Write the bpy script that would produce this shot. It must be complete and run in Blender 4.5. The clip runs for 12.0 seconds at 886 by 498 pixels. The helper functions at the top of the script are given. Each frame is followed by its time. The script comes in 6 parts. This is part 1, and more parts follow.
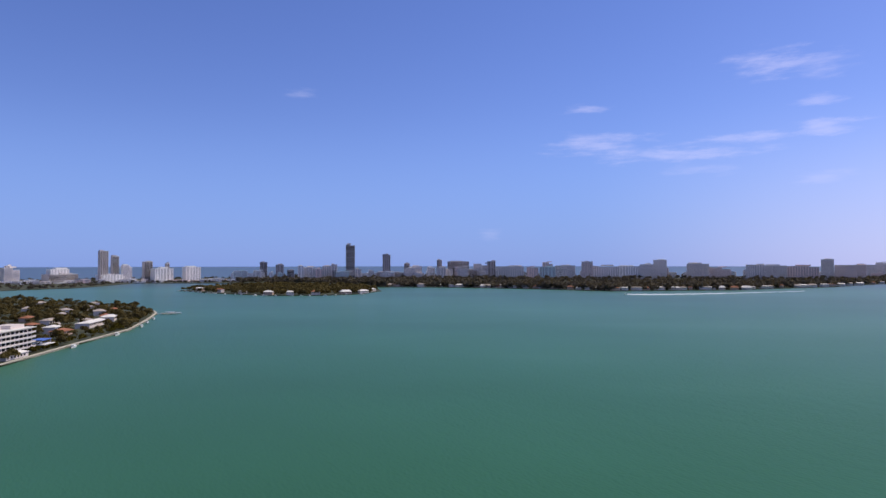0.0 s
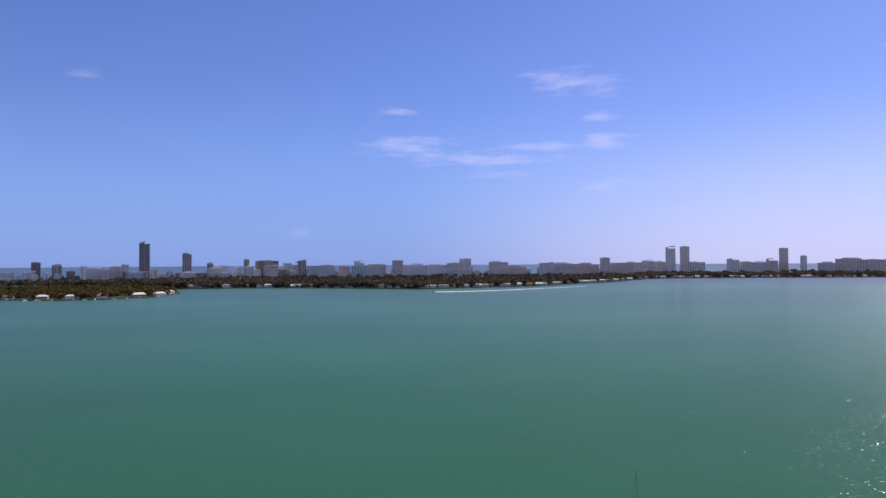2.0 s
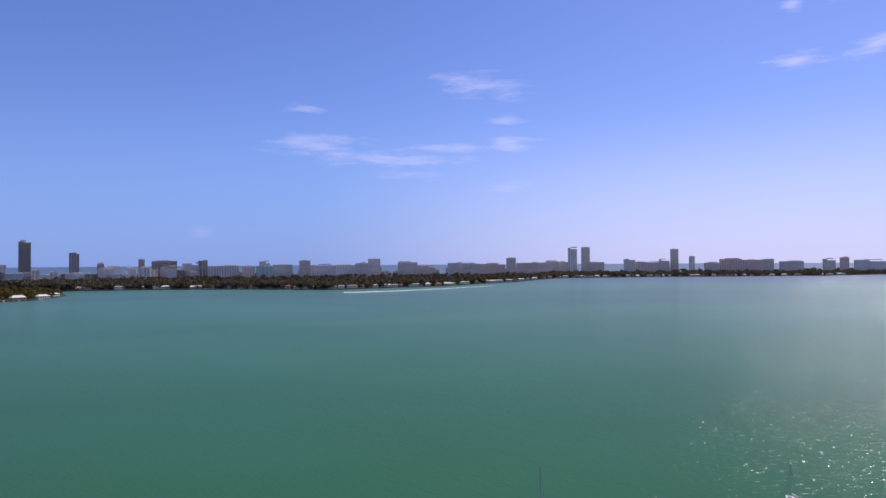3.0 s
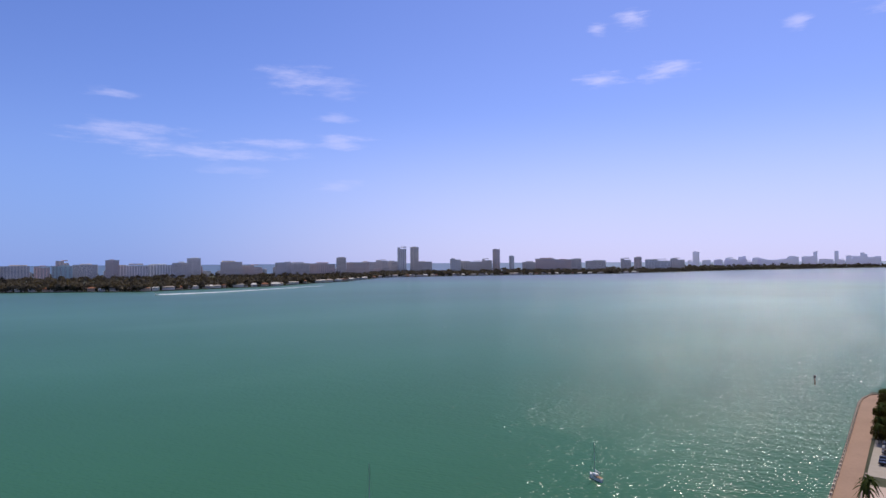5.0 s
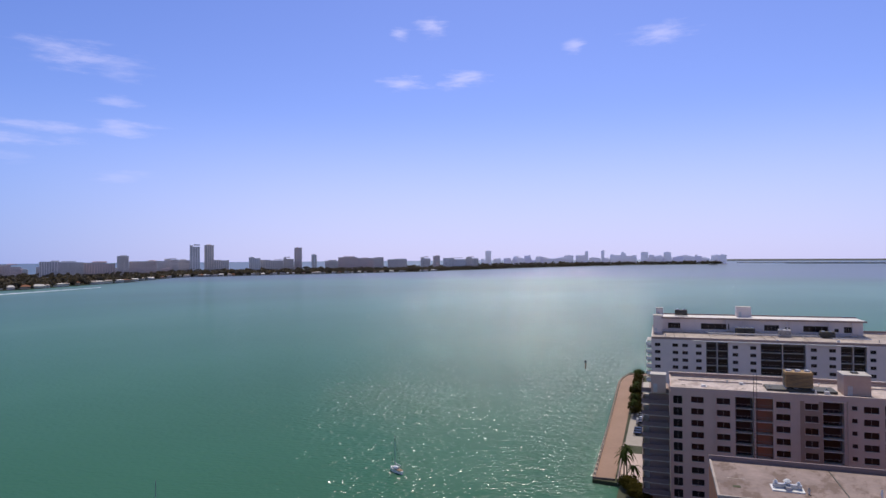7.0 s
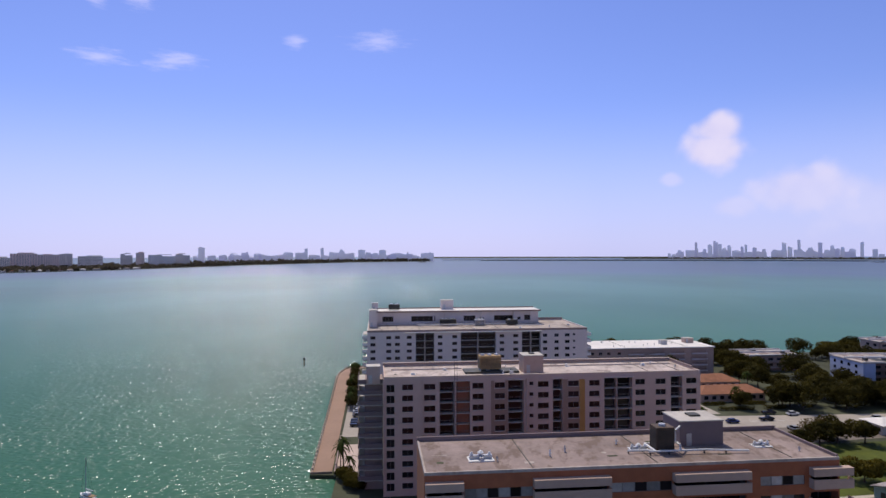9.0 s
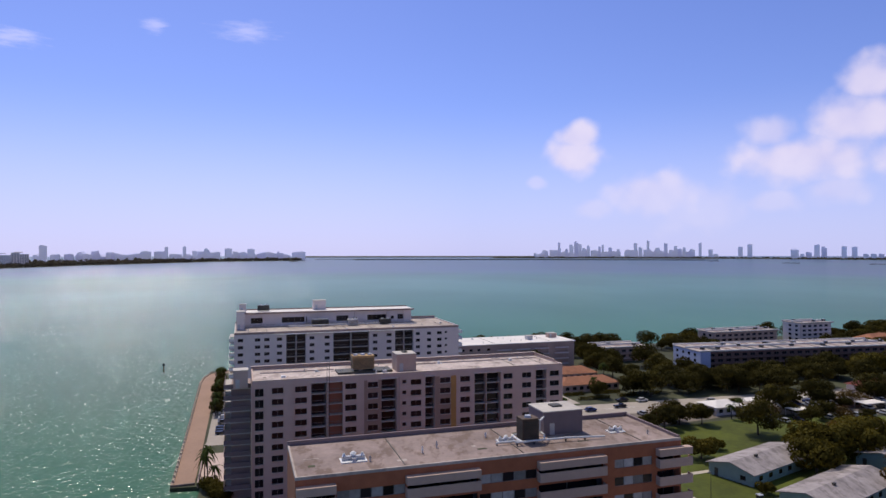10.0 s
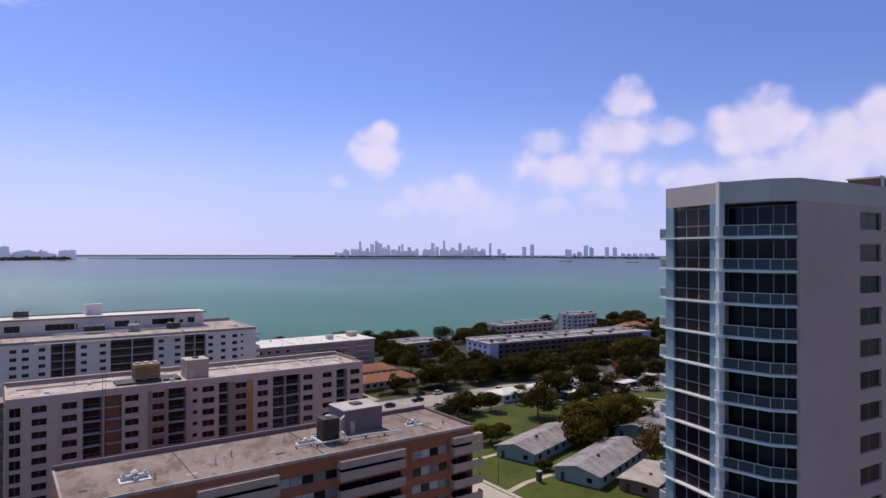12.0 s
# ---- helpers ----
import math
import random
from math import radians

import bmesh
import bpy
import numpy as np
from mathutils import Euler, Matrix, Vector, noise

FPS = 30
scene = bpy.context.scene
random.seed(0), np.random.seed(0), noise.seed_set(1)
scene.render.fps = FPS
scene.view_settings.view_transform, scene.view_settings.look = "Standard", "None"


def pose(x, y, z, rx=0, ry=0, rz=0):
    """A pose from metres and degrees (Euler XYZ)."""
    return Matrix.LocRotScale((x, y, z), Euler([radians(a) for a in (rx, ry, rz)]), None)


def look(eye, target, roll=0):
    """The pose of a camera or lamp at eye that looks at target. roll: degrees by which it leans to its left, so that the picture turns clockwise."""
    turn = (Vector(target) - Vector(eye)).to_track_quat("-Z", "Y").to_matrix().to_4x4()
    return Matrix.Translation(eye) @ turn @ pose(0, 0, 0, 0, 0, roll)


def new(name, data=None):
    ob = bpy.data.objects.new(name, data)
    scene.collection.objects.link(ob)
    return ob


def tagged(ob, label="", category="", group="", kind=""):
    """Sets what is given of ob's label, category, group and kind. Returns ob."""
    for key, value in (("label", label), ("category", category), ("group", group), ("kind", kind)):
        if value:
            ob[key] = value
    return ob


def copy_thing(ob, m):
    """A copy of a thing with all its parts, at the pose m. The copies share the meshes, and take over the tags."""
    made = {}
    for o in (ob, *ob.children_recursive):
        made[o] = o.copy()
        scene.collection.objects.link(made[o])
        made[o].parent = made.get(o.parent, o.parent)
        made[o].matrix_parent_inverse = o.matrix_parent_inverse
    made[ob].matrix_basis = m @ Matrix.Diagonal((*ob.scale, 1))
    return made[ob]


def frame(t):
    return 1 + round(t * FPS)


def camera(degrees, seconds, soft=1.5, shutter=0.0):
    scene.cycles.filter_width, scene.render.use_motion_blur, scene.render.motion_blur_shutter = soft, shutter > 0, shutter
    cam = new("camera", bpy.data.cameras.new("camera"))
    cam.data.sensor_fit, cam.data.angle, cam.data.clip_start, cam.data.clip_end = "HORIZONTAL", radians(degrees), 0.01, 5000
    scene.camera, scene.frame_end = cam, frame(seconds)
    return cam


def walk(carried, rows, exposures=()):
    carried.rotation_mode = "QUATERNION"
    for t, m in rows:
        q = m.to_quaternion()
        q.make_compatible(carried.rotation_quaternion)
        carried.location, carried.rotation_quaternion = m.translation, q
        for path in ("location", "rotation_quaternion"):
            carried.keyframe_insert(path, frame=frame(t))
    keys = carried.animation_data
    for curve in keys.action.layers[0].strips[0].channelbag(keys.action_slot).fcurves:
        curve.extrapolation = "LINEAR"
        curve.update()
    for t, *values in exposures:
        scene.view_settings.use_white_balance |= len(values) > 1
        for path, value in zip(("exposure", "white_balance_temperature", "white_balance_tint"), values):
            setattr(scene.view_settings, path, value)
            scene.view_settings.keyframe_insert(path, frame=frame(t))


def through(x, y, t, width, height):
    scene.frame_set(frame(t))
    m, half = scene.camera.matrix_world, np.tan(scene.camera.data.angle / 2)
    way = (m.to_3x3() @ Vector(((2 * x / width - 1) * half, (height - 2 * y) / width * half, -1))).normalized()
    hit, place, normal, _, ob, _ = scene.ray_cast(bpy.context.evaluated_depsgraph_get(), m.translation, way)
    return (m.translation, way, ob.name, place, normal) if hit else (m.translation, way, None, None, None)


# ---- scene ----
# ---- camera ----
EYE_Z = 58.0
cam = camera(69.98, 12.0, soft=1.5)
TURNS = [
    (0.0, 0.00, 1.32, 0.05), (0.5, -5.62, 1.30, 0.20), (1.0, -10.42, 1.25, 0.22), (1.5, -13.82, 1.22, 0.27),
    (2.0, -16.92, 1.19, 0.31), (2.5, -20.59, 1.17, 0.32), (3.0, -25.13, 1.16, 0.32), (3.5, -28.84, 1.15, 0.36),
    (5.5, -44.41, 0.98, 0.34), (6.0, -48.53, 0.93, 0.38), (6.5, -53.30, 0.87, 0.38), (8.5, -75.50, 0.55, 0.18),
    (9.0, -83.08, 0.46, 0.12), (9.5, -89.00, 0.41, 0.09), (10.0, -94.49, 0.38, 0.03), (10.5, -100.31, 0.34, -0.06),
    (11.0, -104.93, 0.31, -0.09), (11.5, -109.10, 0.29, -0.12), (12.0, -112.34, 0.31, -0.12)]
walk(cam, [(t, pose(0, 0, EYE_Z, 90 + p, r, a)) for t, a, p, r in TURNS],
     exposures=[(0.0, 0.15, 6500, 10), (12.0, 0.15, 6500, 10)])

# ---- sky and sun ----
SUN_AZ, SUN_EL = -70.0, 57.0       # compass turn to the left of +y, and height, in degrees
sun_way = Vector((-math.sin(radians(SUN_AZ)) * math.cos(radians(SUN_EL)),
                  math.cos(radians(SUN_AZ)) * math.cos(radians(SUN_EL)), math.sin(radians(SUN_EL))))
sun = new("sun", bpy.data.lights.new("sun", "SUN"))
sun.data.energy, sun.data.angle, sun.data.color = 2.9, radians(0.53), (1.0, 0.91, 0.79)
sun.matrix_world = look(sun_way * 100, (0, 0, 0))

# clouds: compass turn, height, half width, half height (degrees) and thickness
STREAKS = [
    (-27.8, 15.8, 3.2, 1.2, 0.55), (-30.9, 15.2, 2.5, 0.9, 0.35), (-12.7, 13.4, 2.1, 0.45, 0.5), (-13.9, 10.4, 4.3, 1.0, 0.5),
    (-20.5, 9.3, 6.9, 0.8, 0.5), (-26.5, 10.2, 4.0, 0.5, 0.5), (-31.2, 10.5, 2.6, 0.7, 0.55), (-31.2, 6.7, 2.3, 0.6, 0.25),
    (12.8, 14.8, 1.6, 0.45, 0.3), (-30.7, 12.6, 1.8, 0.4, 0.45), (-22.2, 7.9, 3.3, 0.6, 0.22), (-4.4, 2.5, 1.2, 0.6, 0.22),
    (-57.2, 20.2, 1.3, 0.8, 0.85), (-54.3, 19.6, 0.9, 0.55, 0.65), (-54.7, 15.4, 2.1, 0.75, 0.75), (-59.9, 15.8, 2.2, 0.75, 0.75),
    (-70.0, 18.2, 1.0, 0.7, 0.65), (-77.1, 18.5, 2.7, 0.8, 0.65)]
PUFFS = [
    (-106.2, 8.5, 2.2, 1.5, 1.0), (-106.5, 10.2, 1.7, 1.1, 1.0), (-128.5, 12.8, 1.7, 1.6, 1.0), (-127.5, 10.1, 3.0, 2.0, 1.0),
    (-130.7, 10.2, 3.2, 0.9, 0.7), (-124.6, 7.4, 5.2, 1.8, 1.0), (-122.0, 9.6, 1.8, 1.3, 0.7), (-126.3, 4.8, 2.0, 1.0, 0.7),
    (-122.0, 4.1, 1.9, 0.8, 0.6), (-112.7, 4.9, 3.5, 1.8, 0.85), (-108.0, 3.9, 1.7, 0.8, 0.6), (-116.5, 3.8, 3.7, 1.9, 0.5),
    (-102.9, 6.3, 0.8, 0.5, 0.5), (-138.7, 10.1, 3.6, 2.3, 1.0), (-144.9, 8.3, 3.6, 2.5, 1.0), (-141.9, 6.6, 5.9, 1.9, 1.0),
    (-146.9, 10.2, 1.8, 1.8, 1.0), (-134.9, 6.3, 3.3, 1.4, 0.9)]


class Nodes:
    """A small hand for wiring shader nodes."""

    def __init__(self, tree):
        self.tree = tree
        tree.nodes.clear()

    def add(self, kind, ins=(), **settings):
        n = self.tree.nodes.new(kind)
        for key, value in settings.items():
            setattr(n, key, value)
        for key, value in dict(ins).items():
            if hasattr(value, "is_output") or isinstance(value, bpy.types.NodeSocket):
                self.tree.links.new(value, n.inputs[key])
            else:
                n.inputs[key].default_value = value
        return n

    def math(self, op, a, b=0.0, c=0.0, clamp=False):
        return self.add("ShaderNodeMath", {0: a, 1: b, 2: c}, operation=op, use_clamp=clamp).outputs[0]

    def vec(self, op, a, b=(0, 0, 0)):
        n = self.add("ShaderNodeVectorMath", {0: a, 1: b}, operation=op)
        return n.outputs["Value"] if op in ("LENGTH", "DISTANCE", "DOT_PRODUCT") else n.outputs["Vector"]

    def noise(self, vector, scale, detail=3.0, rough=0.5):
        return self.add("ShaderNodeTexNoise", {"Vector": vector, "Scale": scale, "Detail": detail, "Roughness": rough}).outputs["Fac"]

    def ramp(self, fac, *stops):
        n = self.add("ShaderNodeValToRGB", {"Fac": fac})
        e = n.color_ramp.elements
        while len(e) < len(stops):
            e.new(0.5)
        for el, (at, c) in zip(e, stops):
            el.position, el.color = at, (*c, 1)
        return n.outputs["Color"]

    def mix(self, fac, a, b, mode="MIX"):
        n = self.add("ShaderNodeMix", data_type="RGBA", blend_type=mode)
        for key, value in ((0, fac), (6, a), (7, b)):
            if isinstance(value, bpy.types.NodeSocket):
                self.tree.links.new(value, n.inputs[key])
            else:
                n.inputs[key].default_value = value if key == 0 else (*value, 1)
        return n.outputs[2]

    def scale(self, fac, a, b, lo=0.0, hi=1.0, smooth=False):
        return self.add("ShaderNodeMapRange", {0: fac, 1: a, 2: b, 3: lo, 4: hi},
                        interpolation_type="SMOOTHSTEP" if smooth else "LINEAR").outputs[0]


world = bpy.data.worlds.new("sky")
world.use_nodes = True
scene.world = world
W = Nodes(world.node_tree)
sky = W.add("ShaderNodeTexSky", sky_type="NISHITA", sun_disc=False, sun_elevation=radians(SUN_EL),
            sun_rotation=radians(-SUN_AZ), air_density=1.0, dust_density=0.3, ozone_density=5.0, altitude=0.0)
way = W.add("ShaderNodeTexCoord").outputs["Generated"]
sep = W.add("ShaderNodeSeparateXYZ", {0: way})
turn = W.math("MULTIPLY", W.math("ARCTAN2", W.math("MULTIPLY", sep.outputs[0], -1.0), sep.outputs[1]), 57.29578)
rise = W.math("MULTIPLY", W.math("ARCSINE", sep.outputs[2]), 57.29578)
chart = W.add("ShaderNodeCombineXYZ", {0: turn, 1: rise}).outputs[0]


def cloud_bank(blobs, stretch, size, wobble, near, far, grown=1.0, rough=0.62, billow=0.0):
    ruffle = W.noise(W.vec("MULTIPLY", chart, stretch), size, 6.0, rough)
    ruffle = W.math("MULTIPLY", W.math("SUBTRACT", ruffle, 0.5), wobble)
    if billow:
        for grain, weight in ((0.42, 1.0), (0.95, 0.3)):
            cell = W.add("ShaderNodeTexVoronoi", {"Vector": chart, "Scale": grain, "Smoothness": 0.6}, feature="SMOOTH_F1").outputs["Distance"]
            ruffle = W.math("ADD", ruffle, W.math("MULTIPLY", W.math("SUBTRACT", cell, 0.55), billow * weight))
    total = None
    for a, e, w, h, thick in blobs:
        d = W.vec("LENGTH", W.vec("MULTIPLY", W.vec("SUBTRACT", chart, (a, e, 0)), (grown / w, grown / h, 0)))
        m = W.scale(W.math("ADD", d, ruffle), far, near, 0.0, thick, True)
        total = m if total is None else W.math("MAXIMUM", total, m)
    return total, ruffle


streak, _ = cloud_bank(STREAKS, (0.3, 1.5, 1), 1.0, 3.2, -0.2, 1.2)
puff, curl = cloud_bank(PUFFS, (1.0, 1.0, 1), 0.5, 0.65, 0.3, 1.1, 0.79, 0.52, 0.75)
shade = W.ramp(W.scale(curl, -0.3, 0.4), (0.0, (6.5, 5.8, 7.0)), (1.0, (5.2, 4.8, 6.7)))
haze = W.scale(rise, 0.0, 14.0, 0.76, 0.0, True)
side = W.vec("DOT_PRODUCT", way, (-math.sin(radians(SUN_AZ)), math.cos(radians(SUN_AZ)), 0.0))
inland = W.scale(side, -0.3, -0.8, 0.0, 1.0, True)       # pale summer haze over the land behind
south = W.vec("DOT_PRODUCT", way, (-math.sin(radians(-115)), math.cos(radians(-115)), 0.0))
side = W.math("MAXIMUM", W.scale(side, 0.5, 1.0, 0.0, 1.0, True), W.scale(south, 0.55, 1.0, 0.0, 0.9, True))   # 1 under the sun and over the city
air = W.mix(1.0, sky.outputs[0], W.mix(W.scale(rise, 22.0, 50.0, 0.0, 1.0, True), W.mix(side, (0.66, 0.66, 1.0), (0.77, 0.70, 1.01)), (1.02, 0.82, 0.68)), "MULTIPLY")
air = W.mix(haze, air, W.mix(inland, W.mix(side, (1.45, 2.55, 6.2), (4.55, 4.75, 7.7)), (4.6, 4.1, 4.3)))
lit = W.mix(W.math("MULTIPLY", streak, 0.62), air, (6.2, 5.9, 8.3))
lit = W.mix(W.math("MULTIPLY", puff, W.scale(rise, 1.0, 8.0, 0.3, 0.82)), lit, shade)
W.add("ShaderNodeOutputWorld", {0: W.add("ShaderNodeBackground", {"Color": lit, "Strength": 0.12}).outputs[0]})


# ---- materials ----
def material(name, rough=0.8, metal=0.0, spec=0.4):
    m = bpy.data.materials.new(name)
    m.use_nodes = True
    n = Nodes(m.node_tree)
    b = n.add("ShaderNodeBsdfPrincipled", {"Roughness": rough, "Metallic": metal, "Specular IOR Level": spec})
    n.add("ShaderNodeOutputMaterial", {0: b.outputs[0]})
    return m, n, b


def paint(name, colour, rough=0.8, vary=0.12, grain=0.6, stain=0.08, bump=0.0, metal=0.0, per_piece=0.0, blotch=None):
    """A painted, plastered or plain surface with two scales of unevenness, in metres."""
    m, n, b = material(name, rough, metal)
    at = n.add("ShaderNodeNewGeometry").outputs["Position"]
    big = n.noise(at, stain, 4, 0.6)
    fine = n.noise(at, 1 / grain, 4, 0.65)
    dark = tuple(c * (1 - 2.2 * vary) for c in colour)
    pale = tuple(min(1, c * (1 + 0.9 * vary)) for c in colour)
    c = n.ramp(n.math("ADD", n.math("MULTIPLY", big, 0.6), n.math("MULTIPLY", fine, 0.4)), (0.32, dark), (0.68, pale))
    if blotch:
        spots = n.math("MULTIPLY", n.noise(n.vec("MULTIPLY", at, (1.0, 2.2, 1.0)), 0.16, 5, 0.65), n.scale(fine, 0.2, 0.7, 0.75, 1.15))
        c = n.mix(n.scale(spots, 0.47, 0.62, 0.0, 0.75, True), c, blotch)
    if per_piece:
        r = n.add("ShaderNodeObjectInfo").outputs["Random"]
        c = n.mix(1.0, c, n.ramp(r, (0.0, (1 - per_piece,) * 3), (1.0, (1 + per_piece,) * 3)), "MULTIPLY")
    n.tree.links.new(c, b.inputs["Base Color"])
    if bump:
        n.tree.links.new(n.add("ShaderNodeBump", {"Height": fine, "Strength": bump, "Distance": 0.03}).outputs[0], b.inputs["Normal"])
    return m


def foliage(name, dark, pale, single=0.55, rough=0.85, spec=0.08):
    m, n, b = material(name, rough, 0, spec)
    isl = n.add("ShaderNodeNewGeometry")
    big = n.noise(isl.outputs["Position"], 0.03, 3)
    f = n.math("ADD", n.math("MULTIPLY", isl.outputs["Random Per Island"], single), n.math("MULTIPLY", big, 1.0 - single))
    c = n.ramp(f, (0.15, dark), (0.85, pale))
    n.tree.links.new(c, b.inputs["Base Color"])
    through = n.add("ShaderNodeBsdfTranslucent", {"Color": n.mix(1.0, c, (1.25, 1.15, 0.8), "MULTIPLY")}).outputs[0]
    out = next(x for x in m.node_tree.nodes if x.type == "OUTPUT_MATERIAL")
    n.tree.links.new(n.add("ShaderNodeMixShader", {0: 0.35, 1: b.outputs[0], 2: through}).outputs[0], out.inputs[0])
    return m


def glass(name, colour, rough=0.06):
    m, n, b = material(name, rough, 0, 0.2)
    r = n.add("ShaderNodeObjectInfo").outputs["Random"]
    n.tree.links.new(n.mix(1.0, colour, n.ramp(r, (0.0, (0.5,) * 3), (1.0, (1.6,) * 3)), "MULTIPLY"), b.inputs["Base Color"])
    return m


def water():
    """Cloudy green water: its own colour below, and a rippled gloss on top."""
    m = bpy.data.materials.new("bay_water")
    m.use_nodes = True
    n = Nodes(m.node_tree)
    at = n.add("ShaderNodeNewGeometry").outputs["Position"]
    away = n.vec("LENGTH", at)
    banks = n.noise(n.vec("MULTIPLY", at, (1.0, 1.4, 0)), 0.0013, 4, 0.5)
    c = n.ramp(banks, (0.34, (0.032, 0.114, 0.063)), (0.5, (0.043, 0.150, 0.090)), (0.66, (0.060, 0.184, 0.118)))
    streaks = n.noise(n.vec("MULTIPLY", at, (0.6, 2.2, 0)), 0.0011, 4, 0.6)
    c = n.mix(n.scale(streaks, 0.52, 0.72, 0, 0.4, True), c, (0.088, 0.215, 0.140))
    # far water turns lavender-blue with distance: depth and reflected sky in one colour
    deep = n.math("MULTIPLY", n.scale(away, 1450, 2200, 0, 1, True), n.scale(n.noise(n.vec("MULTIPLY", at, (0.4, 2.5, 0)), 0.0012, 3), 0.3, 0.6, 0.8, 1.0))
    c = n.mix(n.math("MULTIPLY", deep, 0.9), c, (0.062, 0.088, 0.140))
    # ripples: short crests that lie across the wind
    along = n.vec("DOT_PRODUCT", at, (-0.5, 0.866, 0))
    over = n.vec("DOT_PRODUCT", at, (0.866, 0.5, 0))
    across = n.add("ShaderNodeCombineXYZ", {0: n.math("MULTIPLY", along, 0.48), 1: over}).outputs[0]
    chop = n.noise(across, 0.95, 1.5, 0.5)
    wave = n.noise(n.add("ShaderNodeCombineXYZ", {0: n.math("MULTIPLY", along, 0.4), 1: over}).outputs[0], 0.16, 2, 0.5)
    gust = n.scale(n.noise(at, 0.010, 3), 0.35, 0.65, 0.75, 1.15)
    height = n.math("ADD", n.math("MULTIPLY", chop, gust), n.math("MULTIPLY", wave, 1.1))
    ripple = n.add("ShaderNodeBump", {"Height": height, "Strength": 1.0, "Distance": 0.92}).outputs[0]
    soft = n.add("ShaderNodeBump", {"Height": height, "Strength": 0.35, "Distance": 0.5}).outputs[0]
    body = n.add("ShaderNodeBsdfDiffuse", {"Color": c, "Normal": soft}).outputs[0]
    sheen = n.add("ShaderNodeBsdfGlossy", {"Color": (0.95, 0.97, 1.0, 1), "Roughness": 0.31, "Normal": soft}).outputs[0]
    glint = n.add("ShaderNodeBsdfGlossy", {"Color": (0.95, 0.97, 1.0, 1), "Roughness": 0.125, "Normal": ripple}).outputs[0]
    gloss = n.add("ShaderNodeMixShader", {0: 0.5, 1: sheen, 2: glint}).outputs[0]
    fresnel = n.add("ShaderNodeFresnel", {"IOR": 1.33}).outputs[0]
    share = n.math("MINIMUM", n.math("ADD", n.math("MULTIPLY", fresnel, 0.29), n.math("MULTIPLY", n.math("MULTIPLY", fresnel, fresnel), 0.2)), 0.34)
    mixed = n.add("ShaderNodeMixShader", {0: share, 1: body, 2: gloss}).outputs[0]
    n.add("ShaderNodeOutputMaterial", {0: mixed})
    return m


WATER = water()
SEAWALL = paint("seawall_concrete", (0.60, 0.53, 0.43), 0.9, 0.15, 1.2)
# darker concrete for the promenade's edge
SEAWALL_DARK = paint("dark_seawall_concrete", (0.30, 0.225, 0.175), 0.9, 0.25, 1.2, 0.15)
GRASS = paint("lawn", (0.080, 0.098, 0.007), 0.95, 0.25, 2.0, 0.05)
ASPHALT = paint("grey_parking_asphalt", (0.20, 0.165, 0.14), 0.9, 0.15, 2.0, 0.06)
SOIL = paint("wooded_ground", (0.07, 0.075, 0.04), 0.95, 0.3, 6.0, 0.02)
PATH = paint("promenade_paving", (0.355, 0.225, 0.16), 0.9, 0.10, 0.8, 0.05)
ROAD = paint("sun_bleached_asphalt", (0.40, 0.345, 0.295), 0.9, 0.12, 2.0, 0.04)
CONCRETE = paint("pale_concrete", (0.55, 0.50, 0.45), 0.9, 0.12, 1.0)
ROOF_GREY = paint("weathered_flat_roof", (0.345, 0.262, 0.235), 0.95, 0.2, 1.5, 0.1, blotch=(0.15, 0.10, 0.075))
ROOF_PALE = paint("pale_flat_roof", (0.52, 0.435, 0.385), 0.9, 0.16, 1.5, 0.1, blotch=(0.30, 0.24, 0.21))
ROOF_BLUSH = paint("patched_blush_roof", (0.64, 0.53, 0.48), 0.9, 0.2, 1.2, 0.14, blotch=(0.30, 0.225, 0.195))
ROOF_WHITE = paint("white_roof_coating", (0.80, 0.745, 0.70), 0.8, 0.08, 3.0, 0.05)
PINK = paint("blush_plaster", (0.595, 0.445, 0.375), 0.85, 0.07, 2.0, 0.05)
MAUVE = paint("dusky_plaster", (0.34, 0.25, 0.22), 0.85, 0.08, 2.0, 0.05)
WHITE_WALL = paint("white_plaster", (0.755, 0.655, 0.615), 0.8, 0.06, 2.0, 0.05)
ORANGE = paint("terracotta_plaster", (0.43, 0.145, 0.07), 0.85, 0.12, 1.5, 0.08)
BEIGE = paint("beige_plaster", (0.54, 0.385, 0.31), 0.85, 0.07, 1.0, 0.08)
PALE_BLUE = paint("sky_blue_plaster", (0.46, 0.50, 0.66), 0.85, 0.07, 2.0, 0.05)
# front of the pale blue block, with its shade mixed into the plaster
SHADED_FRONT = paint("shaded_front_plaster", (0.215, 0.130, 0.105), 0.85, 0.08, 2.0, 0.05)
# lavender plaster, darkened in colour as for a wall in shade
LAVENDER = paint("shade_darkened_lavender_plaster", (0.225, 0.17, 0.17), 0.85, 0.07, 2.0, 0.05)
# far walls keep their hues but are lightened to imitate haze
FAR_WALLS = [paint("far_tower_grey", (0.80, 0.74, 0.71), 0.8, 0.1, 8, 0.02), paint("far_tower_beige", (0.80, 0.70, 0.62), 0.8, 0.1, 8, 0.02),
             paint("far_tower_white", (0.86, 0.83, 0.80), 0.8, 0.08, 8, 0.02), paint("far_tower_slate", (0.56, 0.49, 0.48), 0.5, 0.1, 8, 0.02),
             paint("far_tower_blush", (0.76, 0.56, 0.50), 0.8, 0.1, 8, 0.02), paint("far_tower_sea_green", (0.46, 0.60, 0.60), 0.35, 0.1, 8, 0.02)]
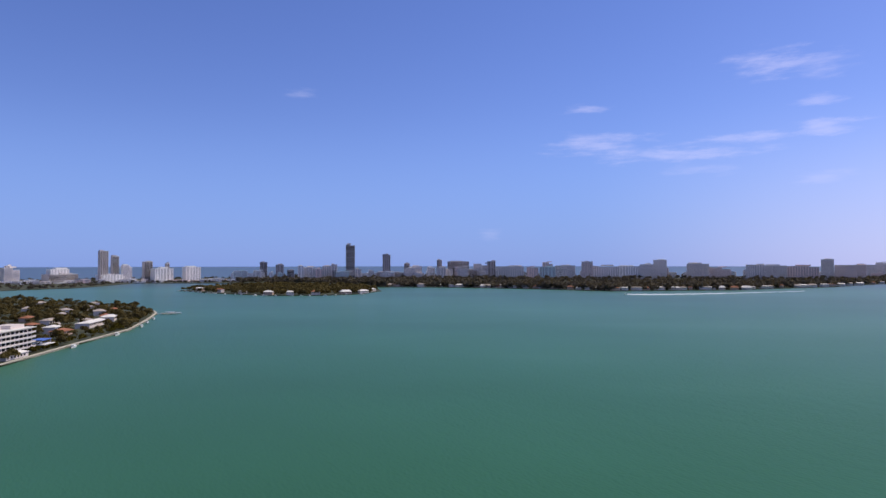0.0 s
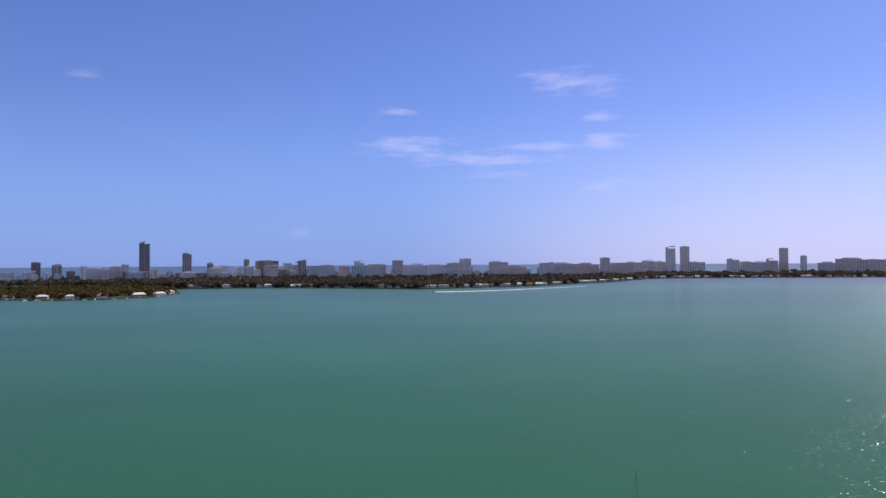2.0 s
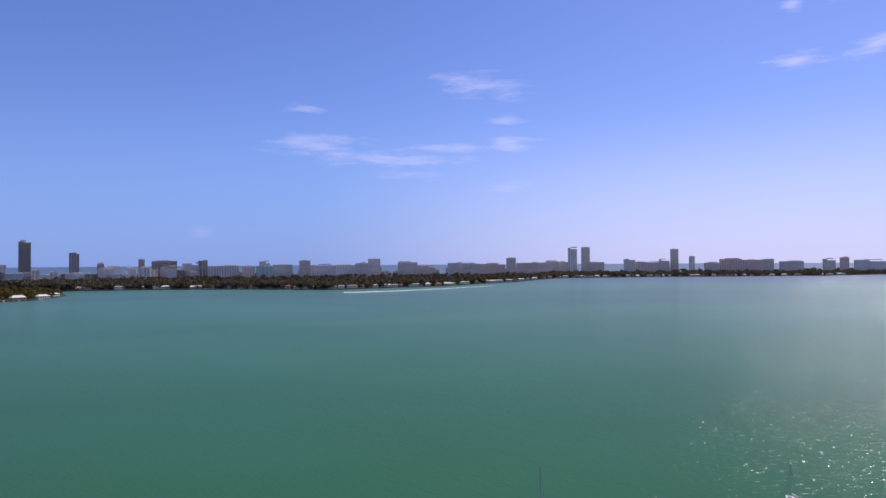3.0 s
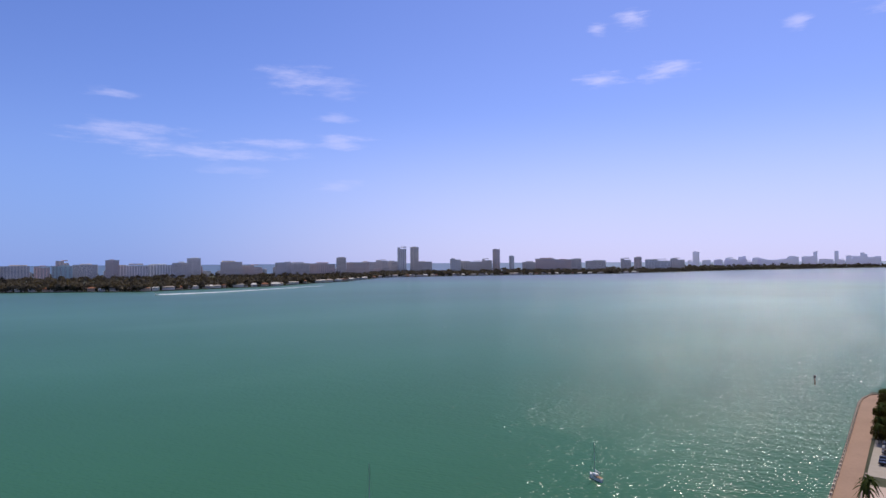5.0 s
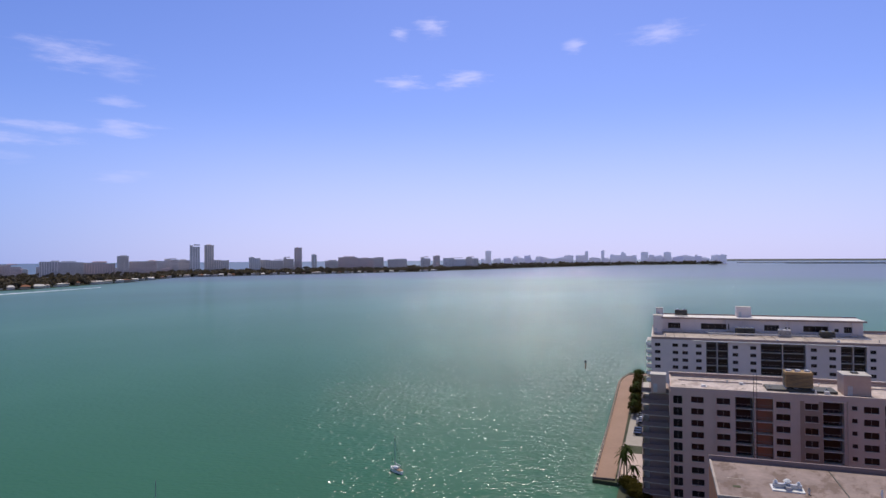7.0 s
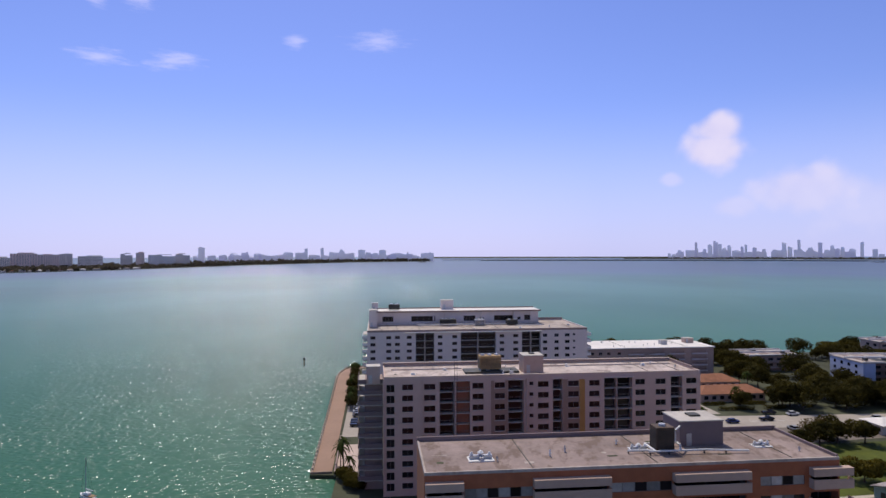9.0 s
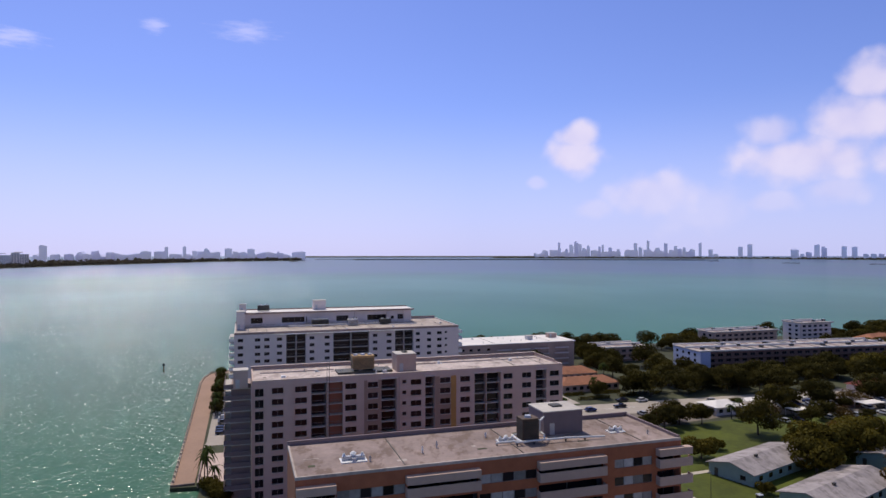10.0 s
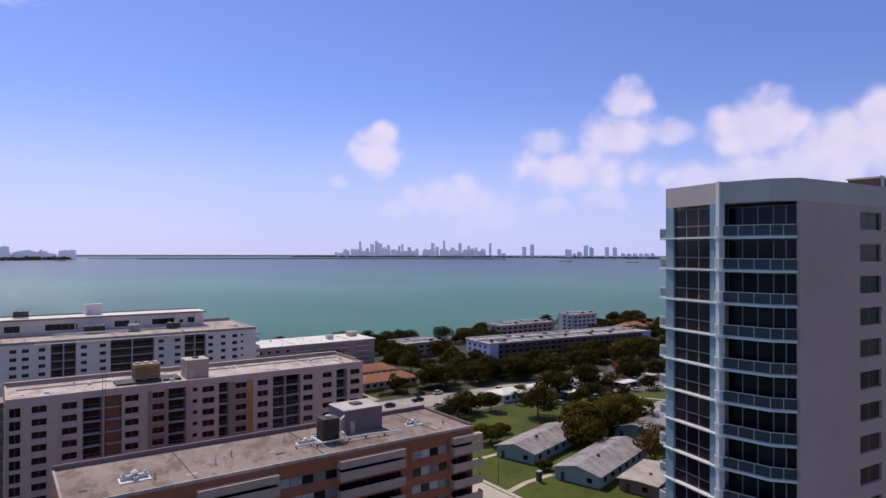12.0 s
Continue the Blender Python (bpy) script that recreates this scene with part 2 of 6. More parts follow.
# bright metallic walls for the farthest towers, standing in for haze
HAZE_WALLS = [paint("haze_silver_tower_wall", (0.94, 0.91, 1.0), 0.3, 0.02, 12, 0.02, metal=0.9), paint("haze_grey_tower_wall", (0.86, 0.82, 0.96), 0.3, 0.04, 12, 0.02, metal=0.9)]
# far panes get a pale metallic colour, again as haze over distance
GLASS_FAR = paint("haze_pale_far_glass", (0.62, 0.56, 0.59), 0.25, 0.08, 9, 0.02, metal=0.7)
GLASS_DARK = glass("dark_window_glass", (0.014, 0.012, 0.015))
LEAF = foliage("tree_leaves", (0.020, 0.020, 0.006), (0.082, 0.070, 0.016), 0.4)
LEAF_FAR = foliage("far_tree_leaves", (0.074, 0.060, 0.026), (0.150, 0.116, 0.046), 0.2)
# distant leaves greyed and lightened, so haze is part of their colour
LEAF_HAZY = foliage("haze_pale_shore_leaves", (0.098, 0.084, 0.066), (0.122, 0.104, 0.080), 0.1, 0.8, 0.12)


# ---- shapes ----
def quad_box(bm, x0, x1, y0, y1, z0, z1):
    v = [bm.verts.new(p) for p in ((x0, y0, z0), (x1, y0, z0), (x1, y1, z0), (x0, y1, z0),
                                   (x0, y0, z1), (x1, y0, z1), (x1, y1, z1), (x0, y1, z1))]
    for f in ((0, 3, 2, 1), (4, 5, 6, 7), (0, 1, 5, 4), (1, 2, 6, 5), (2, 3, 7, 6), (3, 0, 4, 7)):
        bm.faces.new([v[i] for i in f])
    return v


def boxes(*dims):
    bm = bmesh.new()
    for d in dims:
        quad_box(bm, *d)
    return bm


def mesh_of(bm, name, mat):
    me = bpy.data.meshes.new(name)
    bm.normal_update()
    bm.to_mesh(me)
    bm.free()
    me.materials.append(mat)
    return me


def part(name, bm, mat, parent, label="", at=None):
    """Links a bmesh (or a mesh that is shared) as one mesh object under a thing or a part."""
    me = bm if isinstance(bm, bpy.types.Mesh) else mesh_of(bm, name, mat)
    ob = new(name, me)
    ob.parent = parent
    if at is not None:
        ob.matrix_local = at
    if label:
        ob["label"] = label
    return ob


def thing(name, m, label, category, group="", kind=""):
    ob = new(name)
    ob.matrix_world = m
    return tagged(ob, label, category, group, kind)


def solid(name, bm, mat, label, category, kind="", m=None, group=""):
    ob = new(name, mesh_of(bm, name, mat))
    if m is not None:
        ob.matrix_world = m
    return tagged(ob, label, category, group, kind)


GRID = -77.0                       # the turn of the shore's building lots


def lot(u, v, z=0.0, turn=0.0):
    """A pose in the lots' own frame: u along the fronts, v away from the viewer."""
    return pose(0, 0, 0, 0, 0, GRID) @ pose(u, v, z, 0, 0, turn)


def polar(az, d, z=0.0):
    return Vector((-math.sin(radians(az)) * d, math.cos(radians(az)) * d, z))


def sea_level(d):
    """The water far off is drawn in towards the viewer, and keeps the height at which it is seen."""
    s = max(0.0, (d - 3000.0) / 1900.0)
    return 36.6 * s ** 1.6


def between(table, a):
    for (a0, d0), (a1, d1) in zip(table, table[1:]):
        if a1 <= a <= a0:
            return d0 + (d1 - d0) * (a0 - a) / (a0 - a1)
    return table[0][1] if a > table[0][0] else table[-1][1]


# ---- water and land ----
def water_sheet():
    rings = [3000 + 95 * i for i in range(21)]
    n = 180
    verts = [tuple(polar(360 * k / n, d, sea_level(d))) for d in rings for k in range(n)]
    faces = [tuple(range(n))]
    for r in range(len(rings) - 1):
        a, b = r * n, (r + 1) * n
        for k in range(n):
            faces.append((a + k, b + k, b + (k + 1) % n, a + (k + 1) % n))
    me = bpy.data.meshes.new("water")
    me.from_pydata(verts, [], faces)
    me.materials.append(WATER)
    me.shade_smooth()
    return tagged(new("water", me), "turquoise green bay water with small sparkling waves", "water", kind="structure")


water_sheet()


def land_polygon(name, points, top, mat, label, foot=-1.5):
    bm = bmesh.new()
    up = [bm.verts.new((x, y, top)) for x, y in points]
    dn = [bm.verts.new((x, y, foot)) for x, y in points]
    bm.faces.new(up)
    for i in range(len(points)):
        j = (i + 1) % len(points)
        bm.faces.new((up[j], up[i], dn[i], dn[j]))
    bmesh.ops.recalc_face_normals(bm, faces=bm.faces)
    bmesh.ops.triangulate(bm, faces=bm.faces)
    return solid(name, bm, mat, label, "ground", "structure")


def land_band(name, near, far, top, mat, label, step=1.0):
    """A shore seen from the water: from a near line to a far one, over a range of compass turns."""
    bm = bmesh.new()
    a, rows = near[0][0], []
    while a >= near[-1][0] - 1e-6:
        d0, d1 = between(near, a), between(far, a)
        d0 += 14 * noise.noise((a * 0.9, 3.1, 0))
        pts = [polar(a, d0, sea_level(d0) - 2)] + [polar(a, d0 + (d1 - d0) * k / 6, sea_level(d0 + (d1 - d0) * k / 6) + top) for k in range(7)]
        rows.append([bm.verts.new(p) for p in pts])
        a -= step
    for r0, r1 in zip(rows, rows[1:]):
        for k in range(7):
            bm.faces.new((r0[k], r1[k], r1[k + 1], r0[k + 1]))
    bmesh.ops.recalc_face_normals(bm, faces=bm.faces)
    return solid(name, bm, mat, label, "ground", "structure")


def uv(u, v):
    p = lot(u, v).translation
    return p.x, p.y


land_polygon("ground", [uv(*p) for p in ((-17, 167), (-17.6, 230), (-18.6, 300), (-15, 326), (20, 333), (120, 336), (240, 342), (420, 350),
                                         (640, 330), (640, -160), (-40, -160), (-26, -30), (-13, 60), (-10, 166))],
             0.9, SOIL, "shaded garden ground of a built-up shore")
land_polygon("ground", [(-249, 330), (-249, 358), (-262, 457), (-273, 554), (-301, 647), (-331, 734), (-395, 838), (-560, 960), (-760, 1080),
                        (-1100, 1180), (-1200, 800), (-700, 300)], 1.0, SOIL, "wooded residential point behind a low seawall")
land_polygon("ground", [(-570, 1363), (-430, 1225), (-310, 1144), (-220, 1150), (-155, 1204), (-130, 1330), (-149, 1444), (-260, 1600), (-480, 1640)],
             1.0, SOIL, "wooded island with waterside houses")
NEAR_SHORE = [(50, 1500), (35, 1650), (29.5, 1756), (26, 2086), (22.5, 2027), (15, 1900), (7, 1700), (5.9, 1560), (0.2, 1543), (-7.9, 1450), (-14.8, 1361),
              (-24.7, 1503), (-31.4, 1800), (-35.2, 2200), (-42, 2350), (-49.5, 2490), (-56, 2690), (-65, 3350), (-74.8, 3830), (-82, 4000)]
FAR_SHORE = [(50, 2700), (0, 2750), (-20, 2700), (-35, 3000), (-50, 3500), (-65, 4000), (-75, 4300), (-82, 4060)]
land_band("ground", NEAR_SHORE, FAR_SHORE, 1.2, SOIL, "long low wooded barrier island across the bay")
CITY_SHORE = [(-99, 4440), (-105, 4420), (-120, 4380), (-131, 4250), (-150, 4200)]
land_band("ground", CITY_SHORE, [(-99, 4600), (-150, 4600)], 1.0, SOIL, "hazy low city shore on the horizon")

# ---- far towers ----
COVE = [(28.14, 0.88, 1.1), (27.33, 0.73, 0.7), (26.47, 0.98, -0.03), (27.57, 2.29, -0.8), (24.94, 0.93, 0.25), (23.74, 2.06, -0.27), (23.49, 0.43, 0.15), (21.5, 1.73, -0.18), (34.24, 1.47, -0.19), (34.44, 0.52, -0.06), (30.9, 2.9, -0.72), (31.15, 1.83, -0.29)]
BEACH = [(17.5, 2.09, -0.77), (15.82, 0.62, 0.2), (14.46, 0.67, 0.01), (12.23, 1.37, -0.3), (10.42, 0.79, -0.15), (9.75, 0.55, 0.0), (8.33, 0.8, 1.82), (5.1, 0.71, 0.91), (3.27, 0.51, 0.1), (2.35, 0.92, -0.16), (1.07, 0.72, -0.26), (0.33, 0.46, 0.4), (6.59, 2.77, -0.81), (-1.38, 1.94, 0.25), (-3.57, 1.63, 0.09), (-4.36, 0.76, 0.29)]
BEACH_SOUTH = [(-6.03, 2.48, -0.17), (-8.05, 1.05, -0.22), (-9.38, 0.9, 0.18), (-9.37, 1.39, -0.22), (-10.93, 1.73, -0.12), (-12.82, 0.97, 0.23), (-14.31, 2.21, -0.12), (-16.33, 1.93, -0.17), (-17.83, 1.16, 0.02), (-18.92, 1.1, 0.36), (-21.92, 1.76, 0.07), (-23.61, 1.63, -0.26), (-26.24, 1.36, -0.03), (-27.7, 1.64, -0.08), (-29.62, 2.2, -0.12), (-31.27, 0.86, 0.36), (-32.75, 2.03, -0.08)]
MIDDLE = [(-33.72, 1.43, -0.03), (-34.89, 1.09, 0.11), (-35.94, 1.0, 0.0), (-36.69, 0.8, 1.27), (-37.82, 0.76, 1.26), (-38.81, 1.22, -0.06), (-41.53, 0.97, 0.18), (-42.98, 1.94, -0.04), (-44.39, 0.87, 0.16), (-45.21, 0.66, 1.02), (-46.59, 0.46, 0.4), (-48.11, 1.17, -0.12), (-49.56, 1.72, 0.18), (-51.13, 1.41, 0.07), (-52.29, 0.9, 0.11), (-53.96, 1.74, -0.05), (-56.51, 0.88, 0.14), (-57.51, 0.63, 0.23), (-59.14, 2.06, 0.02), (-60.73, 1.13, 0.11)]
FAR_BEACH = [(-62.19, 0.56, 0.64), (-64.93, 2.38, 0.03), (-66.96, 0.35, 0.07), (-68.08, 1.29, -0.13), (-70.88, 0.37, 0.55), (-72.27, 0.32, 0.58), (-73.08, 0.43, 0.21), (-74.02, 0.58, 0.42), (-75.76, 0.87, 0.42), (-77.29, 1.32, 0.4), (-78.58, 0.84, 0.07), (-80.05, 0.69, 0.15), (-81.18, 0.28, 0.05), (-81.99, 0.63, 0.17)]
CITY = [(-103.27, 1.35, 0.18), (-104.75, 1.42, 0.42), (-104.88, 0.24, 0.96), (-105.75, 0.84, 0.76), (-106.38, 0.42, 1.05), (-107.05, 1.02, 0.8), (-107.6, 0.55, 0.56), (-108.52, 0.55, 0.74), (-109.46, 1.35, 0.5), (-111.61, 0.83, 0.87), (-112.44, 0.3, 1.09), (-112.99, 0.9, 0.48), (-113.88, 0.38, 0.85), (-114.84, 1.37, 0.61), (-116.6, 0.28, 0.87), (-117.61, 0.79, 0.32), (-119.66, 0.38, 0.53), (-120.36, 0.48, 0.74)]
CITY_END = [(-123.55, 0.59, 0.33), (-124.29, 0.88, 0.08), (-125.31, 0.97, 0.68), (-126.86, 0.38, 0.53), (-127.53, 0.48, 0.48), (-129.45, 2.9, -0.01)]


def far_tower(az, wide, top, d, rng, group, swing=0.0, finish=None):
    foot = sea_level(d)
    h = EYE_Z + d * math.tan(radians(top)) - foot
    w = 2 * d * math.tan(radians(wide) / 2)
    deep = min(w, 30) if w > 30 else w * rng.uniform(0.8, 1.2)
    slim = h > 1.7 * w
    if swing:
        deep = w * 0.45
        w = w * 0.92 - deep * math.sin(radians(abs(swing)))
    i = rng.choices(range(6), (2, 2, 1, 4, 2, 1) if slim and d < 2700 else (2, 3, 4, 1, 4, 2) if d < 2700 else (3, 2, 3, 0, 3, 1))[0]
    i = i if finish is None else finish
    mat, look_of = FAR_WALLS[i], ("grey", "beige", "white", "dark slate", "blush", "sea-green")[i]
    # past 3.5 km haze is put into the wall colour
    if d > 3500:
        mat, look_of = HAZE_WALLS[i % 2], "haze-pale"
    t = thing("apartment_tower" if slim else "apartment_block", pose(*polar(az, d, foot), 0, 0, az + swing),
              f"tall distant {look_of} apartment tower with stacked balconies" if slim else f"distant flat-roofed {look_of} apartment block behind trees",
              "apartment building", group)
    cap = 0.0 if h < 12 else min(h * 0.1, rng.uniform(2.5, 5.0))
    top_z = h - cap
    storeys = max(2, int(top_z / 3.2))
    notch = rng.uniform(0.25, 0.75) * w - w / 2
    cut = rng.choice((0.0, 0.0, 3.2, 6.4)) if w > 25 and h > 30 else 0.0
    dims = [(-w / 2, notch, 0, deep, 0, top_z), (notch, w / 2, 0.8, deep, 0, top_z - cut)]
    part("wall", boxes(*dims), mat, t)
    n = max(2, int(w / rng.uniform(5.5, 10)))
    ribbon = rng.random() < 0.5
    for x0, x1, y0, z1 in ((-w / 2, notch, 0.0, top_z), (notch, w / 2, 0.8, top_z - cut)):
        bands, slabs = bmesh.new(), bmesh.new()
        m = max(1, round(n * (x1 - x0) / w))
        rows = max(1, int(z1 / 3.2))
        for k in range(rows):
            z = 0.6 + k * (z1 - 0.8) / rows
            if ribbon:
                quad_box(bands, x0 + 0.6, x1 - 0.6, y0 - 0.12, y0 + 0.05, z + 1.0, z + 2.5)
                quad_box(slabs, x0 - 0.2, x1 + 0.2, y0 - 1.3, y0, z + 0.2, z + 0.5)
            else:
                for j in range(m):
                    x = x0 + (x1 - x0) * (j + 0.2) / m
                    quad_box(bands, x, x + (x1 - x0) * 0.6 / m, y0 - 0.12, y0 + 0.05, z + 0.9, z + 2.4)
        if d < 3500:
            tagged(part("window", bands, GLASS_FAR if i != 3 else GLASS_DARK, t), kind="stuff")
        else:
            bands.free()
        if ribbon:
            tagged(part("balcony", slabs, HAZE_WALLS[0] if d > 3500 else FAR_WALLS[2] if i != 2 else FAR_WALLS[0], t), kind="stuff")
        else:
            slabs.free()
    if cap:
        k = rng.uniform(0.3, 0.65)
        x = rng.uniform(-0.5, 0.5) * (1 - k) * w
        part("roof_structure", boxes((x - k * w / 2, x + k * w / 2, deep * 0.2, deep * 0.8, top_z, h)), mat, t)
        part("parapet", boxes((-w / 2 - 0.2, notch, -0.2, 0.0, top_z - 0.6, top_z + 0.7), (notch, w / 2 + 0.2, 0.6, 0.8, top_z - cut - 0.6, top_z - cut + 0.7)), HAZE_WALLS[0] if d > 3500 else FAR_WALLS[2], t)


crowd = random.Random(41)
CITY_LOW = [(-103.4 - 0.44 * k + crowd.uniform(-0.2, 0.2), crowd.uniform(0.25, 0.7), crowd.uniform(0.02, 0.4)) for k in range(30)]
BEACH_LOW = [(-62.0 - 0.62 * k + crowd.uniform(-0.3, 0.3), crowd.uniform(0.4, 1.2), crowd.uniform(-0.15, 0.22)) for k in range(32)]
SHORE_LOW = [(17.5 - 0.85 * k + crowd.uniform(-0.4, 0.4), crowd.uniform(0.3, 1.3), crowd.uniform(-0.8, -0.45) + 0.4 * crowd.random() ** 4) for k in range(62)]
COVE_LOW = [(36.0 - 0.78 * k + crowd.uniform(-0.25, 0.25), crowd.uniform(0.4, 1.3), crowd.uniform(-1.48, -1.2)) for k in range(24)]
FINISH = {id(COVE_LOW): tuple(crowd.choice((2, 2, 1, 4)) for k in range(24)), id(SHORE_LOW): tuple(crowd.choice((2, 2, 1, 1, 0, 3, 4, 4, 5)) for k in range(62)), id(COVE): (3, 3, 2, 2, 3, 2, 3, 2, 1, 1, 3, 2), id(BEACH): (2, 3, 3, 1, 1, 1, 3, 3, 3, 0, 0, 3, 2, 3, 0, 3)}


def slim(table, widest, drop):
    """Broad masses of the skyline broken into the single towers they are made of."""
    out = []
    for az, wide, top in table:
        k = max(1, round(wide / widest))
        tall = crowd.randrange(k)
        out += [(az + wide * (0.5 - (i + 0.5) / k), wide / k * crowd.uniform(0.62, 0.95), top if i == tall else max(-0.05, top - crowd.uniform(0.08, drop))) for i in range(k)]
    return out


CITY, CITY_END = slim(CITY, 0.36, 0.4), slim(CITY_END, 0.5, 0.25)
FAR_BEACH, BEACH_LOW = slim(FAR_BEACH, 0.6, 0.3), slim(BEACH_LOW, 0.8, 0.12)
rng = random.Random(7)
for table, dist, step, group in ((COVE, 2130, 0, "towers round the cove"), (BEACH, 2350, 9, "towers along the beach"), (BEACH_SOUTH, 2280, 11, "towers along the beach"),
                                 (MIDDLE, 2900, 20, "towers along the beach"), (FAR_BEACH, 3980, 2, "towers along the beach"),
                                 (CITY, 4500, 4, "downtown towers"), (CITY_END, 4480, 4, "downtown towers"),
                                 (CITY_LOW, 4600, 3, "downtown towers"), (BEACH_LOW, 4080, 1, "towers along the beach"),
                                 (SHORE_LOW, 2120, 10, "low blocks along the beach"), (COVE_LOW, 2095, 0, "low blocks along the beach")):
    for i, (az, wide, top) in enumerate(table):
        far_tower(az, wide, top, dist + (i * step) * (1 if table is not BEACH else 0.3) + (i * 37 % 5) * 9, rng, group,
                  24.0 if table is COVE else 0.0, FINISH[id(table)][i] if id(table) in FINISH else None)

# ---- building kit ----
FRAME = paint("pale_window_frame", (0.24, 0.22, 0.21), 0.5, 0.05)
RAIL = paint("painted_rail", (0.27, 0.25, 0.245), 0.5, 0.06, metal=0.2)
RAIL_WHITE = paint("white_painted_rail", (0.58, 0.57, 0.58), 0.5, 0.06, metal=0.2)
BRICK_RED = paint("brick_red_plaster", (0.40, 0.185, 0.115), 0.85, 0.1, 2.0)
UMBER = paint("umber_plaster", (0.36, 0.245, 0.19), 0.85, 0.08, 2.0)
BROWN = paint("brown_plaster", (0.26, 0.15, 0.10), 0.85, 0.1, 2.0)
OCHRE = paint("ochre_plaster", (0.52, 0.28, 0.09), 0.85, 0.1, 2.0)
CREAM = paint("cream_plaster", (0.68, 0.56, 0.48), 0.85, 0.07, 2.0)
# walls inside recesses are near black: their shade is in the colour
SHADOW_WALL = paint("recess_shade_plaster", (0.105, 0.095, 0.095), 0.9, 0.1, 2.0)
METAL = paint("galvanised_metal", (0.52, 0.52, 0.54), 0.45, 0.12, 0.5, 0.4, metal=0.5)
RUSTY = paint("rust_brown_metal", (0.13, 0.085, 0.06), 0.7, 0.25, 0.6, 0.3, metal=0.2)
METAL_DARK = paint("dark_weathered_metal", (0.075, 0.072, 0.062), 0.6, 0.2, 0.5, 0.3, metal=0.3)
WHITE_METAL = paint("white_enamel", (0.80, 0.79, 0.77), 0.5, 0.06, 0.4, 0.3)
TIMBER_TAN = paint("tan_louvre", (0.42, 0.27, 0.12), 0.7, 0.15, 0.5, 0.3)
CURTAIN = paint("drawn_curtain_behind_glass", (0.38, 0.36, 0.35), 0.35, 0.2, 0.5, 0.2, per_piece=0.45)
GLASS_BLUE = glass("blue_tinted_glass", (0.020, 0.012, 0.015), 0.08)


def wall_grid(w, z0, z1, holes, thick=0.3, x0=0.0):
    """A wall with its outside at y=0 and true openings through it."""
    xs = sorted({x0, w, *(c for h in holes for c in h[:2])})
    zs = sorted({z0, z1, *(c for h in holes for c in h[2:])})
    bm, cache = bmesh.new(), {}

    def vert(i, j, y):
        if (i, j, y) not in cache:
            cache[i, j, y] = bm.verts.new((xs[i], y, zs[j]))
        return cache[i, j, y]

    def filled(i, j):
        if not (0 <= i < len(xs) - 1 and 0 <= j < len(zs) - 1):
            return False
        x, z = (xs[i] + xs[i + 1]) / 2, (zs[j] + zs[j + 1]) / 2
        return not any(h[0] < x < h[1] and h[2] < z < h[3] for h in holes)

    for i in range(len(xs) - 1):
        for j in range(len(zs) - 1):
            if not filled(i, j):
                continue
            bm.faces.new((vert(i, j, 0), vert(i + 1, j, 0), vert(i + 1, j + 1, 0), vert(i, j + 1, 0)))
            bm.faces.new((vert(i, j, thick), vert(i, j + 1, thick), vert(i + 1, j + 1, thick), vert(i + 1, j, thick)))
            for di, dj, a, b in ((-1, 0, (i, j), (i, j + 1)), (1, 0, (i + 1, j + 1), (i + 1, j)), (0, -1, (i + 1, j), (i, j)), (0, 1, (i, j + 1), (i + 1, j + 1))):
                if not filled(i + di, j + dj):
                    bm.faces.new((vert(*a, 0), vert(*b, 0), vert(*b, thick), vert(*a, thick)))
    return bm


KIT = {}


def window_parts(w, h, bars=1, pane_mat=None):
    key = (round(w, 2), round(h, 2), bars, pane_mat.name if pane_mat else "")
    if key not in KIT:
        f, b = 0.05, bmesh.new()
        quad_box(b, 0, w, 0, 0.08, 0, f), quad_box(b, 0, w, 0, 0.08, h - f, h)
        quad_box(b, 0, f, 0, 0.08, f, h - f), quad_box(b, w - f, w, 0, 0.08, f, h - f)
        for k in range(bars):
            x = w * (k + 1) / (bars + 1)
            quad_box(b, x - 0.03, x + 0.03, 0, 0.08, f, h - f)
        KIT[key] = (mesh_of(b, "window_frame", FRAME), mesh_of(boxes((f, w - f, 0.03, 0.06, f, h - f)), "pane", pane_mat or GLASS_DARK))
    return KIT[key]


def add_window(parent, x, z, w, h, bars=1, deep=0.18, pane_mat=None, base=None):
    fr, pn = window_parts(w, h, bars, pane_mat)
    m = pose(x, deep, z)
    o = part("window", fr, None, parent, at=(base @ m if base is not None else m))
    part("pane", pn, None, o, at=pose(0, 0, 0))
    return o


def shared(key, make, mat, name):
    if key not in KIT:
        KIT[key] = mesh_of(make(), name, mat)
    return KIT[key]


def rail_bm(w, h=1.0, gap=0.9):
    b = boxes((0, w, 0, 0.05, h - 0.06, h), (0, w, 0, 0.05, 0.05, 0.1))
    n = max(2, int(w / gap))
    for k in range(n + 1):
        x = min(w - 0.04, k * w / n)
        quad_box(b, x, x + 0.04, 0, 0.05, 0, h)
    return b


def parapet_bm(w, d, z, h=0.5, t=0.3):
    return boxes((0, w, 0, t, z, z + h), (0, w, d - t, d, z, z + h), (0, t, t, d - t, z, z + h), (w - t, w, t, d - t, z, z + h))


def flat_roof(t, w, d, z, mat, edge, h=0.45, x0=0.0, y0=0.0):
    b = boxes((0.3, w - 0.3, 0.3, d - 0.3, z - 0.25, z + 0.04))
    p = parapet_bm(w, d, z - 0.25, h + 0.25)
    for bm in (b, p):
        bmesh.ops.translate(bm, verts=bm.verts, vec=(x0, y0, 0))
    part("roof", b, mat, t)
    part("parapet", p, edge, t)


